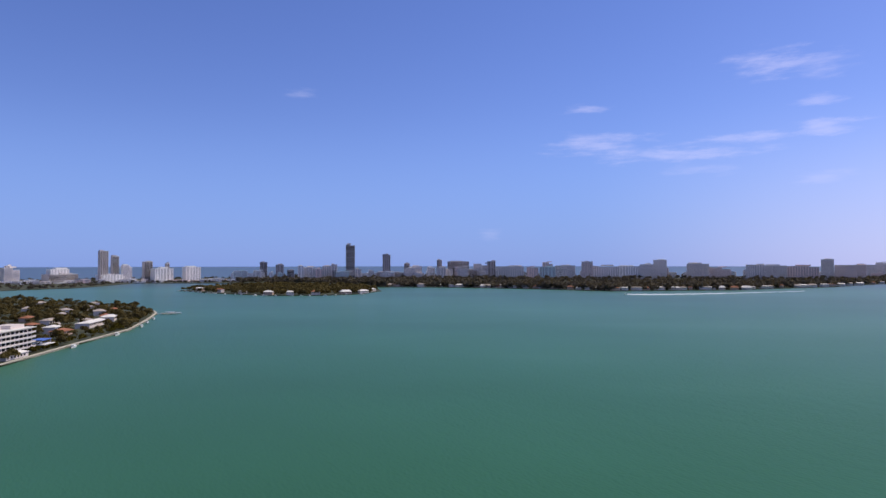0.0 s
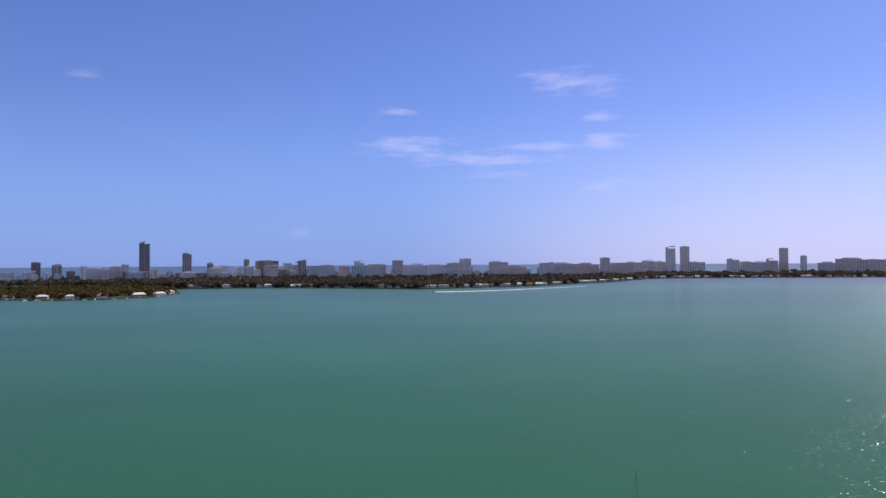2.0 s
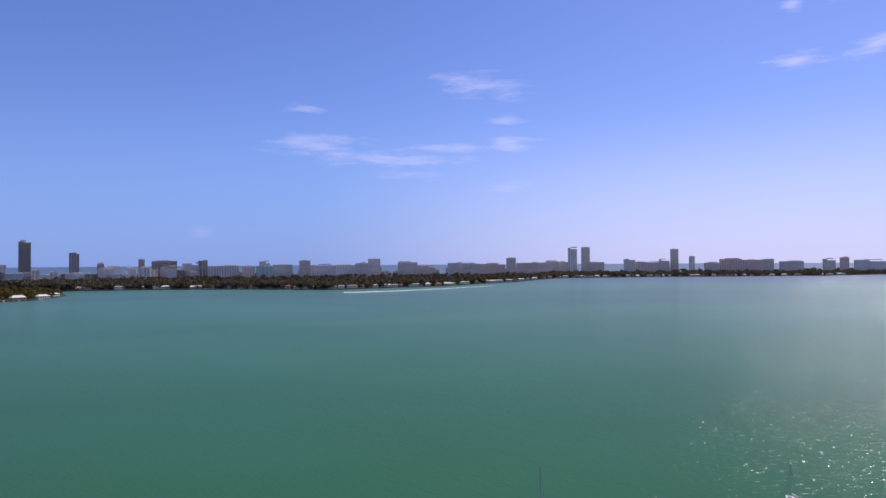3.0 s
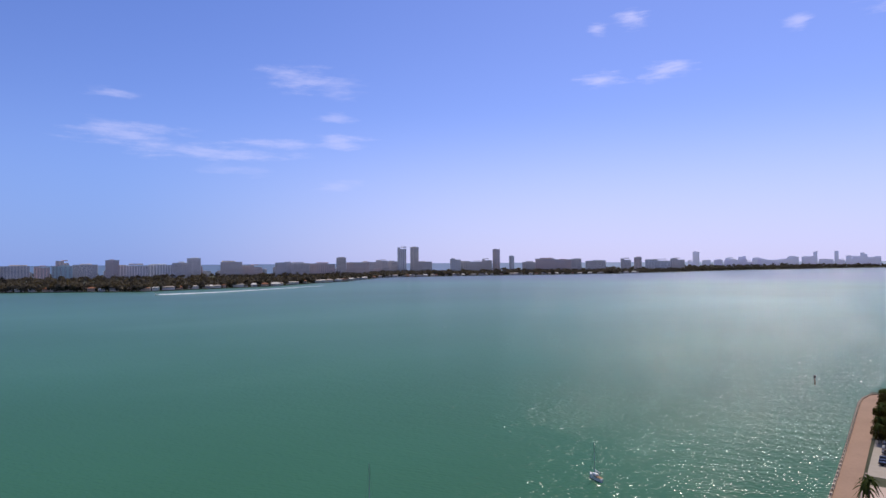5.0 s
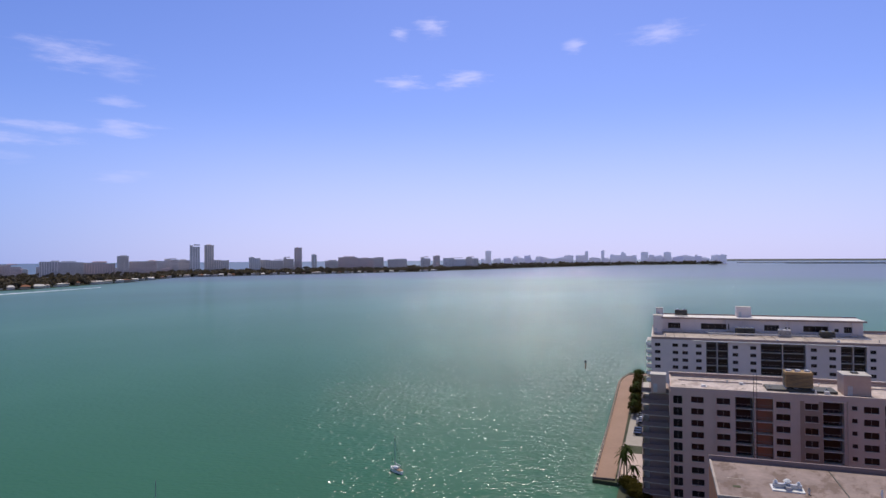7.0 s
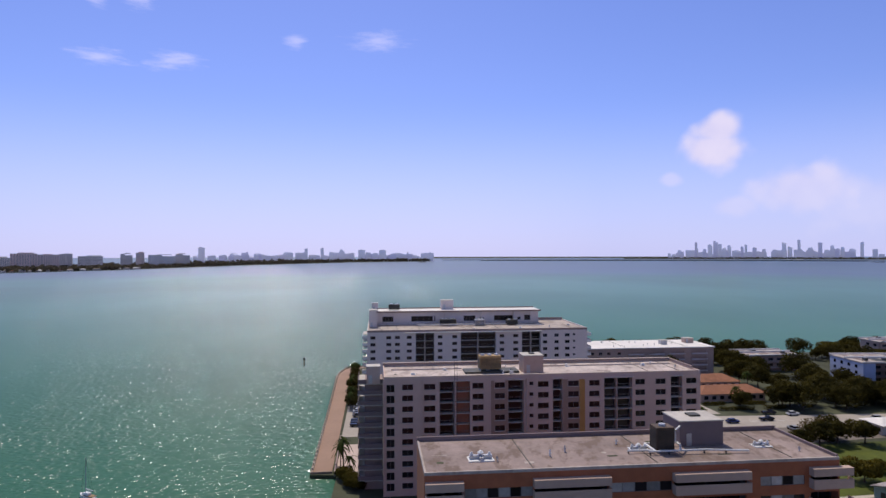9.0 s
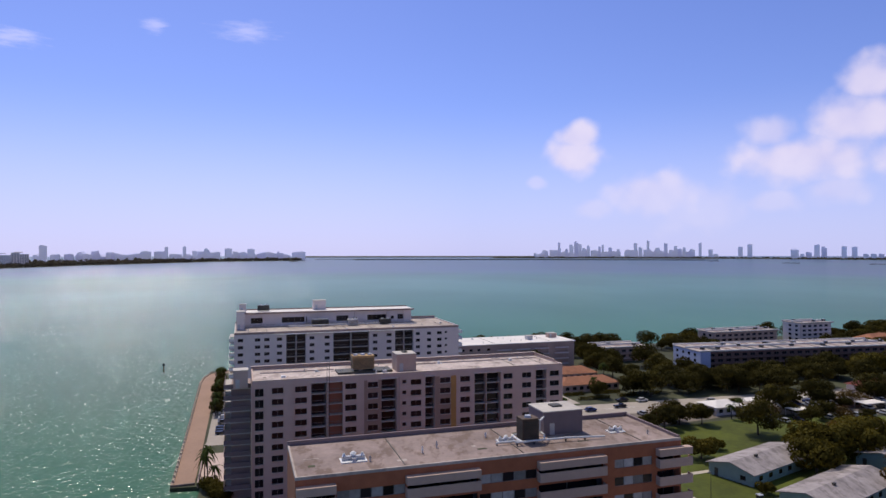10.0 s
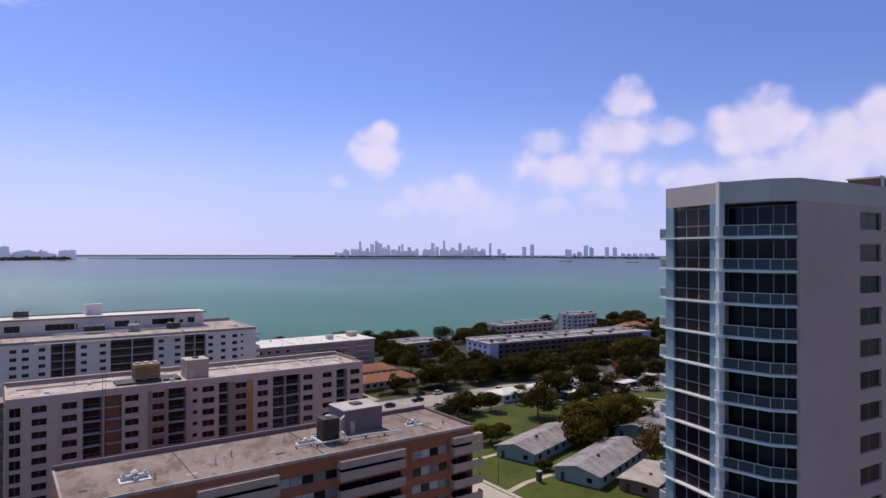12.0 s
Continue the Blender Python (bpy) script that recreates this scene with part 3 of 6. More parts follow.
def facade(t, w, h, foot, storey, top_gap, windows, bays, wall_mat, bay_depth=1.8, rows=None, tints=()):
    """A front at y=0: window columns (x0, x1, height) and open balcony bays (x0, x1, divider) from storey to storey."""
    rows = rows or int((h - foot - 1.0) / storey)
    holes = [(a, b, h - top_gap - k * storey - wh, h - top_gap - k * storey) for a, b, wh in windows for k in range(rows)]
    low = h - top_gap - rows * storey + 0.2
    holes += [(a, b, low, h - 0.75) for a, b, *_ in bays]
    part("wall", wall_grid(w, foot, h - 0.25, holes), wall_mat, t)
    for a, b, wh in windows:
        for k in range(rows):
            add_window(t, a, h - top_gap - k * storey - wh, b - a, wh, 1 if b - a > 1.4 else 0)
    for a, b, mid, tint in bays:
        side = boxes((a - 0.15, a, 0.3, bay_depth, low, h - 0.75), (b, b + 0.15, 0.3, bay_depth, low, h - 0.75))
        if mid:
            quad_box(side, mid - 0.1, mid + 0.1, 0.25, bay_depth, low, h - 0.75)
        part("bay_wall", side, tint or wall_mat, t)
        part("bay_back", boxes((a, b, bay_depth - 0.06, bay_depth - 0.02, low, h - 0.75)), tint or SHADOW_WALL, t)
        for k in range(rows):
            z = h - top_gap - (k + 1) * storey + 0.6
            if z < low:
                continue
            slab = part("balcony", shared(("slab", round(b - a, 2)), lambda: boxes((0, b - a, 0.06, bay_depth - 0.1, -0.16, 0)), CONCRETE, "balcony"), None, t, at=pose(a, 0, z))
            part("railing", shared(("rail", round(b - a, 2)), lambda: rail_bm(b - a), RAIL, "railing"), None, slab, at=pose(0, 0.1, 0))
            if tint:
                continue
            if mid:
                for x0, x1 in ((a, mid - 0.1), (mid + 0.1, b)):
                    part("sliding_door", shared(("door", round(x1 - x0, 2)), lambda: boxes((0.3, x1 - x0 - 0.3, 0, 0.06, 0.02, 2.0)), GLASS_DARK, "sliding_door"), None, t, at=pose(x0, bay_depth - 0.14, z))
            else:
                part("sliding_door", shared(("door", round(b - a, 2)), lambda: boxes((0.4, b - a - 0.4, 0, 0.06, 0.02, 2.0)), GLASS_DARK, "sliding_door"), None, t, at=pose(a, bay_depth - 0.14, z))


def body_core(t, w, d, z0, z1, mat, back=1.8):
    part("wall", boxes((0.0, w, back, d, z0, z1)), mat, t)


def limb(bm, p, q, r0, r1, n=7):
    p, q = Vector(p), Vector(q)
    d = (q - p).normalized()
    x = d.orthogonal().normalized()
    y = d.cross(x)
    rings = [[bm.verts.new(c + (x * math.cos(2 * math.pi * k / n) + y * math.sin(2 * math.pi * k / n)) * r) for k in range(n)] for c, r in ((p, r0), (q, r1))]
    for k in range(n):
        bm.faces.new((rings[0][k], rings[0][(k + 1) % n], rings[1][(k + 1) % n], rings[1][k]))


# ---- roof plant ----
def cooling_unit(m, w, d, h, mat, label):
    t = thing("cooling_unit", m, label, "cooling unit", "roof plant")
    part("casing", boxes((0, w, 0, d, 0.35, h)), mat, t)
    slats = bmesh.new()
    for k in range(int((h - 0.8) / 0.28)):
        quad_box(slats, 0.15, w - 0.15, -0.05, 0.0, 0.6 + 0.28 * k, 0.72 + 0.28 * k)
        quad_box(slats, -0.05, 0.0, 0.15, d - 0.15, 0.6 + 0.28 * k, 0.72 + 0.28 * k)
    part("louvre", slats, METAL_DARK, t)
    part("skid", boxes((0.1, 0.3, 0, d, 0, 0.35), (w - 0.3, w - 0.1, 0, d, 0, 0.35)), METAL, t)
    n = max(1, int(w / 1.6))
    for k in range(n):
        b = bmesh.new()
        bmesh.ops.create_cone(b, cap_ends=True, segments=14, radius1=min(0.6, w / n * 0.4), radius2=min(0.55, w / n * 0.36), depth=0.35)
        bmesh.ops.translate(b, verts=b.verts, vec=((k + 0.5) * w / n, d / 2, h + 0.17))
        part("fan_cowl", b, METAL, t)
    return t


def exhaust_fan(m, s, label):
    t = thing("exhaust_fan", m, label, "exhaust fan", "roof plant")
    part("curb", boxes((-1.9 * s, 1.9 * s, -1.2 * s, 1.2 * s, 0, 0.16)), WHITE_METAL, t)
    part("duct", boxes((-1.7 * s, 1.7 * s, -0.25 * s, 0.25 * s, 0.16, 0.7 * s), (-0.3 * s, 0.3 * s, -1.0 * s, 1.0 * s, 0.16, 0.6 * s)), METAL, t)
    for x, y, r, z in ((0, 0, 0.5, 0.75), (-1.35, 0.1, 0.28, 0.55), (1.3, -0.1, 0.28, 0.55)):
        b = bmesh.new()
        bmesh.ops.create_cone(b, cap_ends=True, segments=14, radius1=r * 0.6 * s, radius2=r * 0.6 * s, depth=0.35 * s, matrix=pose(x * s, y * s, (z + 0.17) * s))
        bmesh.ops.create_cone(b, cap_ends=True, segments=14, radius1=r * s, radius2=r * 0.35 * s, depth=0.28 * s, matrix=pose(x * s, y * s, (z + 0.45) * s))
        part("cowl", b, WHITE_METAL, t)
    return t


def roof_hut(m, w, d, h, mat, label, hatch=True):
    t = thing("stair_penthouse", m, label, "roof hut", "roof plant")
    part("wall", boxes((0, w, 0, d, 0, h)), mat, t)
    part("coping", boxes((-0.12, w + 0.12, -0.12, d + 0.12, h, h + 0.18)), CONCRETE, t)
    if hatch:
        part("hatch", boxes((w * 0.4, w * 0.65, d * 0.4, d * 0.7, h + 0.18, h + 0.45)), METAL_DARK, t)
    part("door", boxes((w * 0.15, w * 0.15 + 0.9, -0.06, 0.0, 0.05, 2.05)), METAL, t)
    return t


def roof_stains(parent, w, d, z, n, mat, seed):
    r = random.Random(seed)
    for k in range(n):
        b = bmesh.new()
        x, y = r.uniform(1.5, w - 4), r.uniform(1.5, d - 2)
        quad_box(b, x, x + r.uniform(0.4, 2.6), y, y + r.uniform(0.2, 0.9), z, z + 0.05)
        part("roof_patch", b, mat, parent)


# ---- blush apartment building ----
def blush_building():
    w, d, h = 78.4, 17.0, 28.5
    t = thing("apartment_building", lot(1.9, 150), "blush plaster apartment slab with recessed balconies and flat roof", "apartment building")
    wins = [(0.6, 2.5, 1.8), (4.3, 6.9, 1.35), (9.5, 12.2, 1.35), (21.1, 23.8, 1.35), (26.5, 29.0, 1.35), (35.0, 36.0, 0.9), (37.1, 39.8, 1.35),
            (44.6, 47.3, 1.35), (49.9, 52.5, 1.35), (61.6, 64.1, 1.35), (66.8, 69.4, 1.35), (74.7, 77.4, 1.35)]
    bays = [(13.2, 16.7, 0, None), (17.2, 20.5, 0, BRICK_RED), (29.8, 33.6, 0, None), (40.8, 43.2, 0, None), (53.7, 60.8, 57.0, None), (70.7, 73.7, 0, None)]
    facade(t, w, h, 0.9, 2.58, 1.35, wins, bays, PINK)
    body_core(t, w, d, 0.9, h - 0.3, PINK)
    part("wall_panel", boxes((47.4, 48.8, -0.06, 0.0, 1.0, h - 1.0)), OCHRE, t, "ochre painted strip")
    part("wall_panel", boxes((43.3, 44.5, -0.06, 0.0, 1.0, h - 1.0), *[(44.5, 47.4, -0.06, 0.0, h - 1.35 - 2.58 * k, h - 1.35 - 2.58 * k + 1.2) for k in range(1, 10)]), UMBER, t, "umber painted strip")
    part("wall_panel", boxes((25.6, 26.4, -0.05, 0.0, 1.0, h - 0.9), (29.05, 29.7, -0.05, 0.0, 1.0, h - 0.9),
                             *[(26.4, 29.05, -0.05, 0.0, h - 1.35 - 2.58 * k, h - 1.35 - 2.58 * k + 1.2) for k in range(1, 10)]), UMBER, t, "umber painted strip")
    for a, b, _ in wins:
        for k in range(10):
            part("window_sill", shared(("sill", round(b - a, 2)), lambda: boxes((-0.1, b - a + 0.1, -0.14, 0.05, -0.1, 0.0)), CREAM, "window_sill"), None, t, at=pose(a, 0, h - 1.35 - 2.58 * k - _))
    for a, b in ((13.0, 20.7), (29.6, 33.8), (40.6, 43.4), (53.5, 61.0), (70.5, 73.9)):
        part("bay_hood", boxes((a, b, -0.5, 0.0, h - 0.8, h - 0.62)), CREAM, t)
    part("pilaster", boxes((9.0, 9.3, -0.25, 0.0, 0.9, h - 0.4)), PINK, t)
    part("pilaster", boxes((34.2, 34.5, -0.35, 0.0, 0.9, h - 0.4)), PINK, t)
    part("pilaster", boxes((-0.15, 0.1, -0.25, 0.0, 0.9, h - 0.4)), PINK, t)
    flat_roof(t, w, d, h, ROOF_BLUSH, PINK)
    part("parapet_cap", boxes((-0.05, w + 0.05, -0.05, 0.35, h + 0.45, h + 0.53)), CREAM, t)
    # mauve instead of blush here: the inner face's shade is painted on
    part("parapet", boxes((-0.05, w + 0.05, d - 0.45, d + 0.05, h + 0.45, h + 0.95), (w - 0.4, w + 0.05, 4.0, d - 0.45, h + 0.45, h + 0.9)), MAUVE, t, "raised rear parapet coloured as its shaded inner face")
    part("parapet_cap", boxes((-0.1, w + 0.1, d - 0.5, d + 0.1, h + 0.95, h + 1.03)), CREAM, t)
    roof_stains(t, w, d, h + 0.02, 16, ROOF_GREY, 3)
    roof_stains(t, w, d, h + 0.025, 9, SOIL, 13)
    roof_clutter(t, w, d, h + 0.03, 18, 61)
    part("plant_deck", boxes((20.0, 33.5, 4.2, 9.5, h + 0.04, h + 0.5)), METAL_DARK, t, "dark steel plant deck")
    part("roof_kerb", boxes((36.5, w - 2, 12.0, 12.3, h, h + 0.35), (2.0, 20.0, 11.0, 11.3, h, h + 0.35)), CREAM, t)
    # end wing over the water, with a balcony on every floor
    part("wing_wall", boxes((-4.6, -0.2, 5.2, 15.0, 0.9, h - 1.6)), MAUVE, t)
    for k in range(10):
        z = h - 1.7 - 2.58 * k
        s = part("balcony", shared("wing_slab", lambda: boxes((-4.8, -0.2, 3.6, 5.2, -0.2, 0.0), (-6.2, -4.6, 4.0, 15.5, -0.2, 0.0)), CONCRETE, "balcony"), None, t, at=pose(0, 0, z))
        part("balcony_front", shared("wing_front", lambda: boxes((-4.8, -0.2, 3.6, 3.72, 0.0, 1.05), (-6.2, -6.1, 4.0, 15.5, 0.0, 0.95), (-6.1, -4.8, 4.0, 4.1, 0.0, 0.95)), PINK if k % 3 else LAVENDER, "balcony_front"), None, s, at=pose(0, 0, 0))
    roof_hut(lot(-2.2, 153.0, h - 1.6), 3.2, 3.4, 4.0, PINK, "small blush plaster hut at the roof's end", False)
    cooling_unit(lot(25.7, 155.5, h + 0.5), 5.4, 3.2, 3.6, TIMBER_TAN, "tan louvred cooling tower on a gravel roof")
    roof_hut(lot(36.3, 153.5, h + 0.04), 5.0, 5.0, 4.2, BEIGE, "beige plaster stair hut on a flat roof")
    a = thing("lattice_mast", lot(18.9, 149.2, 0.9), "dark steel lattice mast fixed to the balcony front", "mast")
    for x in (-0.35, 0.27):
        part("rail", boxes((x, x + 0.08, -0.08, 0.0, 0, h + 3.4)), METAL_DARK, a)
    rung = mesh_of(boxes((-0.27, 0.27, -0.06, -0.02, 0, 0.06)), "rung", METAL_DARK)
    tie = mesh_of(boxes((-0.05, 0.05, 0.0, 0.75, 0, 0.1)), "wall_tie", METAL_DARK)
    for k in range(35):
        part("rung", rung, None, a, at=pose(0, 0, 0.5 + 0.9 * k))
    for k in range(9):
        part("wall_tie", tie, None, a, at=pose(0.3, 0, 2.0 + 2.9 * k))



def white_building():
    w, h, d = 86.0, 28.5, 34.0
    t = thing("apartment_building", lot(-3.2, 242), "white apartment slab with dark balcony bays and a penthouse", "apartment building")
    wins = [(1.2, 3.1, 1.2), (7.2, 9.1, 1.2), (10.5, 12.4, 1.2), (15.0, 16.9, 1.2), (26.9, 28.7, 1.2), (32.5, 34.4, 1.2), (51.0, 52.8, 1.2), (56.4, 58.4, 1.2),
            (68.2, 69.9, 1.2), (72.8, 74.5, 1.2), (77.0, 78.9, 1.2), (80.2, 81.2, 0.8)]
    bays = [(18.4, 25.5, 22.0, None), (35.8, 49.5, 42.6, None), (59.8, 67.2, 63.5, None)]
    facade(t, w, h, 0.9, 2.62, 1.7, wins, bays, WHITE_WALL)
    body_core(t, w, d, 0.9, h - 0.3, WHITE_WALL)
    part("canopy", boxes((14.0, 67.6, -1.1, 0.0, h - 0.62, h - 0.3)), ROOF_WHITE, t)
    flat_roof(t, w, d, h, ROOF_PALE, WHITE_WALL, 0.5)
    for side, x0, x1 in (("left", -1.8, 0.0), ("right", w, w + 1.8)):
        for k in range(9):
            z = h - 1.2 - 2.62 * k
            s = part("balcony", shared(("end_slab", side), lambda: boxes((x0, x1, 0.6, 9.0, -0.18, 0.0), (x0, x1, 14.0, 24.0, -0.18, 0.0)), CONCRETE, "balcony"), None, t, at=pose(0, 0, z - 1.4))
            part("balcony_front", shared(("end_front", side), lambda: boxes((x0, x0 + 0.1, 0.6, 9.0, 0, 1.0) if side == "left" else (x1 - 0.1, x1, 0.6, 9.0, 0, 1.0),
                                                                            (x0, x1, 0.6, 0.7, 0, 1.0)), WHITE_METAL, "balcony_front"), None, s, at=pose(0, 0, 0))
    # penthouse storey
    pw = wall_grid(69.0, h, 33.9, [(a, b, h + 1.4, h + 3.6) for a, b in ((3, 8), (15, 25), (37, 42), (50, 58), (63, 66))] + [(44, 45.6, h + 1.6, h + 2.9), (60, 61.4, h + 1.6, h + 2.9)])
    bmesh.ops.translate(pw, verts=pw.verts, vec=(3.0, 22.0, 0))
    part("penthouse_wall", pw, WHITE_WALL, t)
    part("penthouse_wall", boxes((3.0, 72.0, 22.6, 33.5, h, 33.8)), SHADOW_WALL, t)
    part("penthouse_wall", boxes((3.0, 3.3, 22.3, 33.5, h, 33.9), (71.7, 72.0, 22.3, 33.5, h, 33.9)), WHITE_WALL, t)
    for a, b in ((3, 8), (15, 25), (37, 42), (50, 58), (63, 66)):
        add_window(t, a + 3.0, h + 1.4, b - a, 2.2, 3, 22.15)
    for a in (44, 60):
        add_window(t, a + 3.0, h + 1.6, 1.4, 1.3, 0, 22.15)
    part("penthouse_roof", boxes((2.2, 73.0, 21.0, 34.0, 33.9, 34.25)), ROOF_WHITE, t)
    part("parapet", boxes((0, w, 33.6, 34.05, h + 0.5, h + 1.2), (0.0, w, -0.04, 0.0, h - 0.28, h + 0.54)), MAUVE, t, "dusky roof edge band")
    part("penthouse_coping", boxes((2.2, 73.0, 20.9, 21.0, 33.75, 34.4), (2.2, 73.0, 34.0, 34.1, 33.75, 34.7)), MAUVE, t, "dusky roof edge band")
    for x in (10.5, 27.0, 32.0, 47.5, 61.2, 68.5):
        part("penthouse_pier", boxes((x, x + 0.5, 21.3, 22.0, h, 33.9)), WHITE_WALL, t)
    part("terrace_rail", boxes((3, 72, 20.0, 20.08, h + 1.0, h + 1.08), (3, 72, 20.0, 20.08, h + 0.55, h + 0.6), *[(x, x + 0.06, 20.0, 20.08, h, h + 1.05) for x in np.arange(3, 72, 2.3)]), RAIL, t)
    part("roof_duct", boxes((20, 44, 14.2, 14.9, h + 0.5, h + 1.0), (46, 60, 16.2, 16.7, h + 0.4, h + 0.8), (60, 72, 12.0, 12.5, h + 0.3, h + 0.6), *[(x, x + 0.2, 14.3, 14.8, h, h + 0.5) for x in range(21, 44, 4)]), METAL, t)
    roof_clutter(t, w, 19.0, h + 0.03, 14, 63)
    roof_stains(t, w, 19.0, h + 0.02, 12, ROOF_GREY, 23)
    roof_hut(lot(-1.6, 263.5, 34.25), 2.6, 2.6, 3.4, WHITE_WALL, "white tank housing on the penthouse roof", False)
    roof_hut(lot(28.0, 270.0, 34.25), 5.2, 4.5, 3.8, WHITE_WALL, "white lift tower on the penthouse roof", False)
    roof_hut(lot(-2.6, 256.0, 28.54), 3.0, 6.0, 6.8, WHITE_WALL, "white stair tower beside the penthouse", False)
    cooling_unit(lot(5.5, 269.0, 34.25), 4.6, 3.0, 2.4, METAL_DARK, "dark twin-fan cooling unit on the penthouse roof")
    cooling_unit(lot(26.5, 258.5, 28.54), 6.5, 3.0, 2.6, METAL_DARK, "dark cooling unit on the main roof")
    cooling_unit(lot(40.5, 256.5, 28.54), 4.0, 3.0, 2.6, METAL, "grey cooling unit on the main roof")
    cooling_unit(lot(54.0, 257.5, 28.54), 4.5, 3.0, 2.2, METAL_DARK, "dark cooling unit on the main roof")


def terracotta_building():
    w, d, h, s = 65.0, 16.4, 26.0, 2.95
    t = thing("apartment_building", lot(7.0, 92), "terracotta apartment building with beige balcony bands and gravel roof", "apartment building")
    rows = 8
    strips = [(5.9, 16.1), (27.9, 37.7), (51.9, 59.2)]
    bays = [(0.4, 5.5), (16.4, 27.6), (38.0, 49.6), (60.2, 64.7)]
    holes = [(a, b, h - 2.4 - k * s - 1.45, h - 2.4 - k * s) for a, b in strips for k in range(rows)]
    holes += [(a, b, h - 3.1 - k * s - 1.35, h - 3.1 - k * s + 0.95) for a, b in bays for k in range(rows)]
    part("wall", wall_grid(w, 0.9, h - 0.25, holes), ORANGE, t)
    part("wall", boxes((0, w, 1.7, d, 0.9, h - 0.3)), ORANGE, t)
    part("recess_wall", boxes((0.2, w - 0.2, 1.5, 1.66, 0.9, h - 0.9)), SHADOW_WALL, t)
    part("wall", boxes((0, 0.3, 0.3, 1.7, 0.9, h - 0.3), (w - 0.3, w, 0.3, 1.7, 0.9, h - 0.3)), ORANGE, t)
    for k in range(rows):
        for a, b in strips:
            n = int((b - a) / 1.7)
            for i in range(n):
                add_window(t, a + (b - a) * i / n + 0.02, h - 2.4 - k * s - 1.45, (b - a) / n - 0.04, 1.45, 0, 0.12, CURTAIN if (i * 7 + k * 3) % 5 < 3 else GLASS_DARK)
        for i, (a, b) in enumerate(bays):
            z = h - 2.6 - k * s - 1.6
            x1 = b + (1.6 if i == 3 else 0.0)
            bal = part("balcony", boxes((a - 0.3, x1 + 0.2, -1.1, 1.4, z, z + 0.18)), CONCRETE, t)
            bm = boxes((a - 0.3, x1 + 0.2, -1.22, -1.1, z - 0.1, z + 1.38), (a - 0.3, a - 0.18, -1.1, 0.0, z - 0.1, z + 1.38), (x1 + 0.08, x1 + 0.2, -1.1, 0.0, z - 0.1, z + 1.38))
            part("balcony_front", bm, BEIGE, bal)
            part("sliding_door", boxes((a + 0.3, (a + b) / 2 - 0.1, 1.4, 1.46, z + 0.2, z + 2.2), ((a + b) / 2 + 0.1, b - 0.3, 1.4, 1.46, z + 0.2, z + 2.2)), GLASS_DARK, bal)
    for i, (a, b) in enumerate(bays):
        x1 = b + (1.6 if i == 3 else 0.0)
        z = h - 2.6
        part("balcony_hood", boxes((a - 0.3, x1 + 0.2, -1.2, 0.0, z + 0.25, z + 1.45)), BEIGE, t)
    b = boxes((0.3, w - 0.3, 0.3, d - 0.3, h - 0.3, h + 0.02))
    part("roof", b, ROOF_GREY, t)
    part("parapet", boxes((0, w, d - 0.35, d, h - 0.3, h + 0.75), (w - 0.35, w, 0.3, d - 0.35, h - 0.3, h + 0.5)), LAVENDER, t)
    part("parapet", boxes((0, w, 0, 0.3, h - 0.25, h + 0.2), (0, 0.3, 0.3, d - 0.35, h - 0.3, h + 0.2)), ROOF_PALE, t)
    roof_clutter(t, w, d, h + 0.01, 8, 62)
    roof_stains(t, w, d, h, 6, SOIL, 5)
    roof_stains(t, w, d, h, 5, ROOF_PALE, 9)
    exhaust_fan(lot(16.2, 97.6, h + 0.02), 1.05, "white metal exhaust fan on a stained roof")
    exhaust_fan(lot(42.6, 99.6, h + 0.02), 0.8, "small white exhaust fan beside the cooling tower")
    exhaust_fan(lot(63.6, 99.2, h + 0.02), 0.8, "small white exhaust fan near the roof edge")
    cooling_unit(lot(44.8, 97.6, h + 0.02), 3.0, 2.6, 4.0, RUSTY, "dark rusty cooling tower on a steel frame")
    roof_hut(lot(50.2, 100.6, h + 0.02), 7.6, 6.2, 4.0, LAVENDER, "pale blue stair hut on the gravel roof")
    p = thing("roof_pipe", lot(43.0, 97.0, h + 0.02), "pale insulated pipes running across the roof", "pipe")
    for p0, p1 in (((0.0, -0.4, 0.6), (9.5, -0.4, 0.6)), ((1.2, -0.4, 0.6), (1.2, 3.8, 0.6)), ((5.3, -0.4, 1.5), (5.3, 3.8, 1.5)), ((1.2, 3.8, 0.6), (7.0, 3.8, 0.6)),
                   ((5.3, 1.4, 3.3), (7.2, 3.6, 3.3)), ((5.3, 1.4, 1.5), (5.3, 1.4, 3.3)), ((5.3, -0.4, 0.6), (5.3, -0.4, 1.5)), ((9.5, -0.4, 0.6), (16.5, -1.0, 0.4)), ((-3.0, 0.8, 0.45), (1.2, 0.8, 0.45))):
        b = bmesh.new()
        limb(b, p0, p1, 0.16, 0.16, 8)
        part("pipe_run", b, WHITE_METAL, p)
    for x, y, z in ((0.3, -0.4, 0.6), (3.4, -0.4, 0.6), (9.3, -0.4, 0.6), (1.2, 3.6, 0.6), (4.0, 3.8, 0.6), (12.8, -0.7, 0.5), (-2.8, 0.8, 0.45)):
        part("pipe_stand", boxes((x - 0.06, x + 0.06, y - 0.2, y + 0.2, 0, z - 0.15)), METAL_DARK, p)



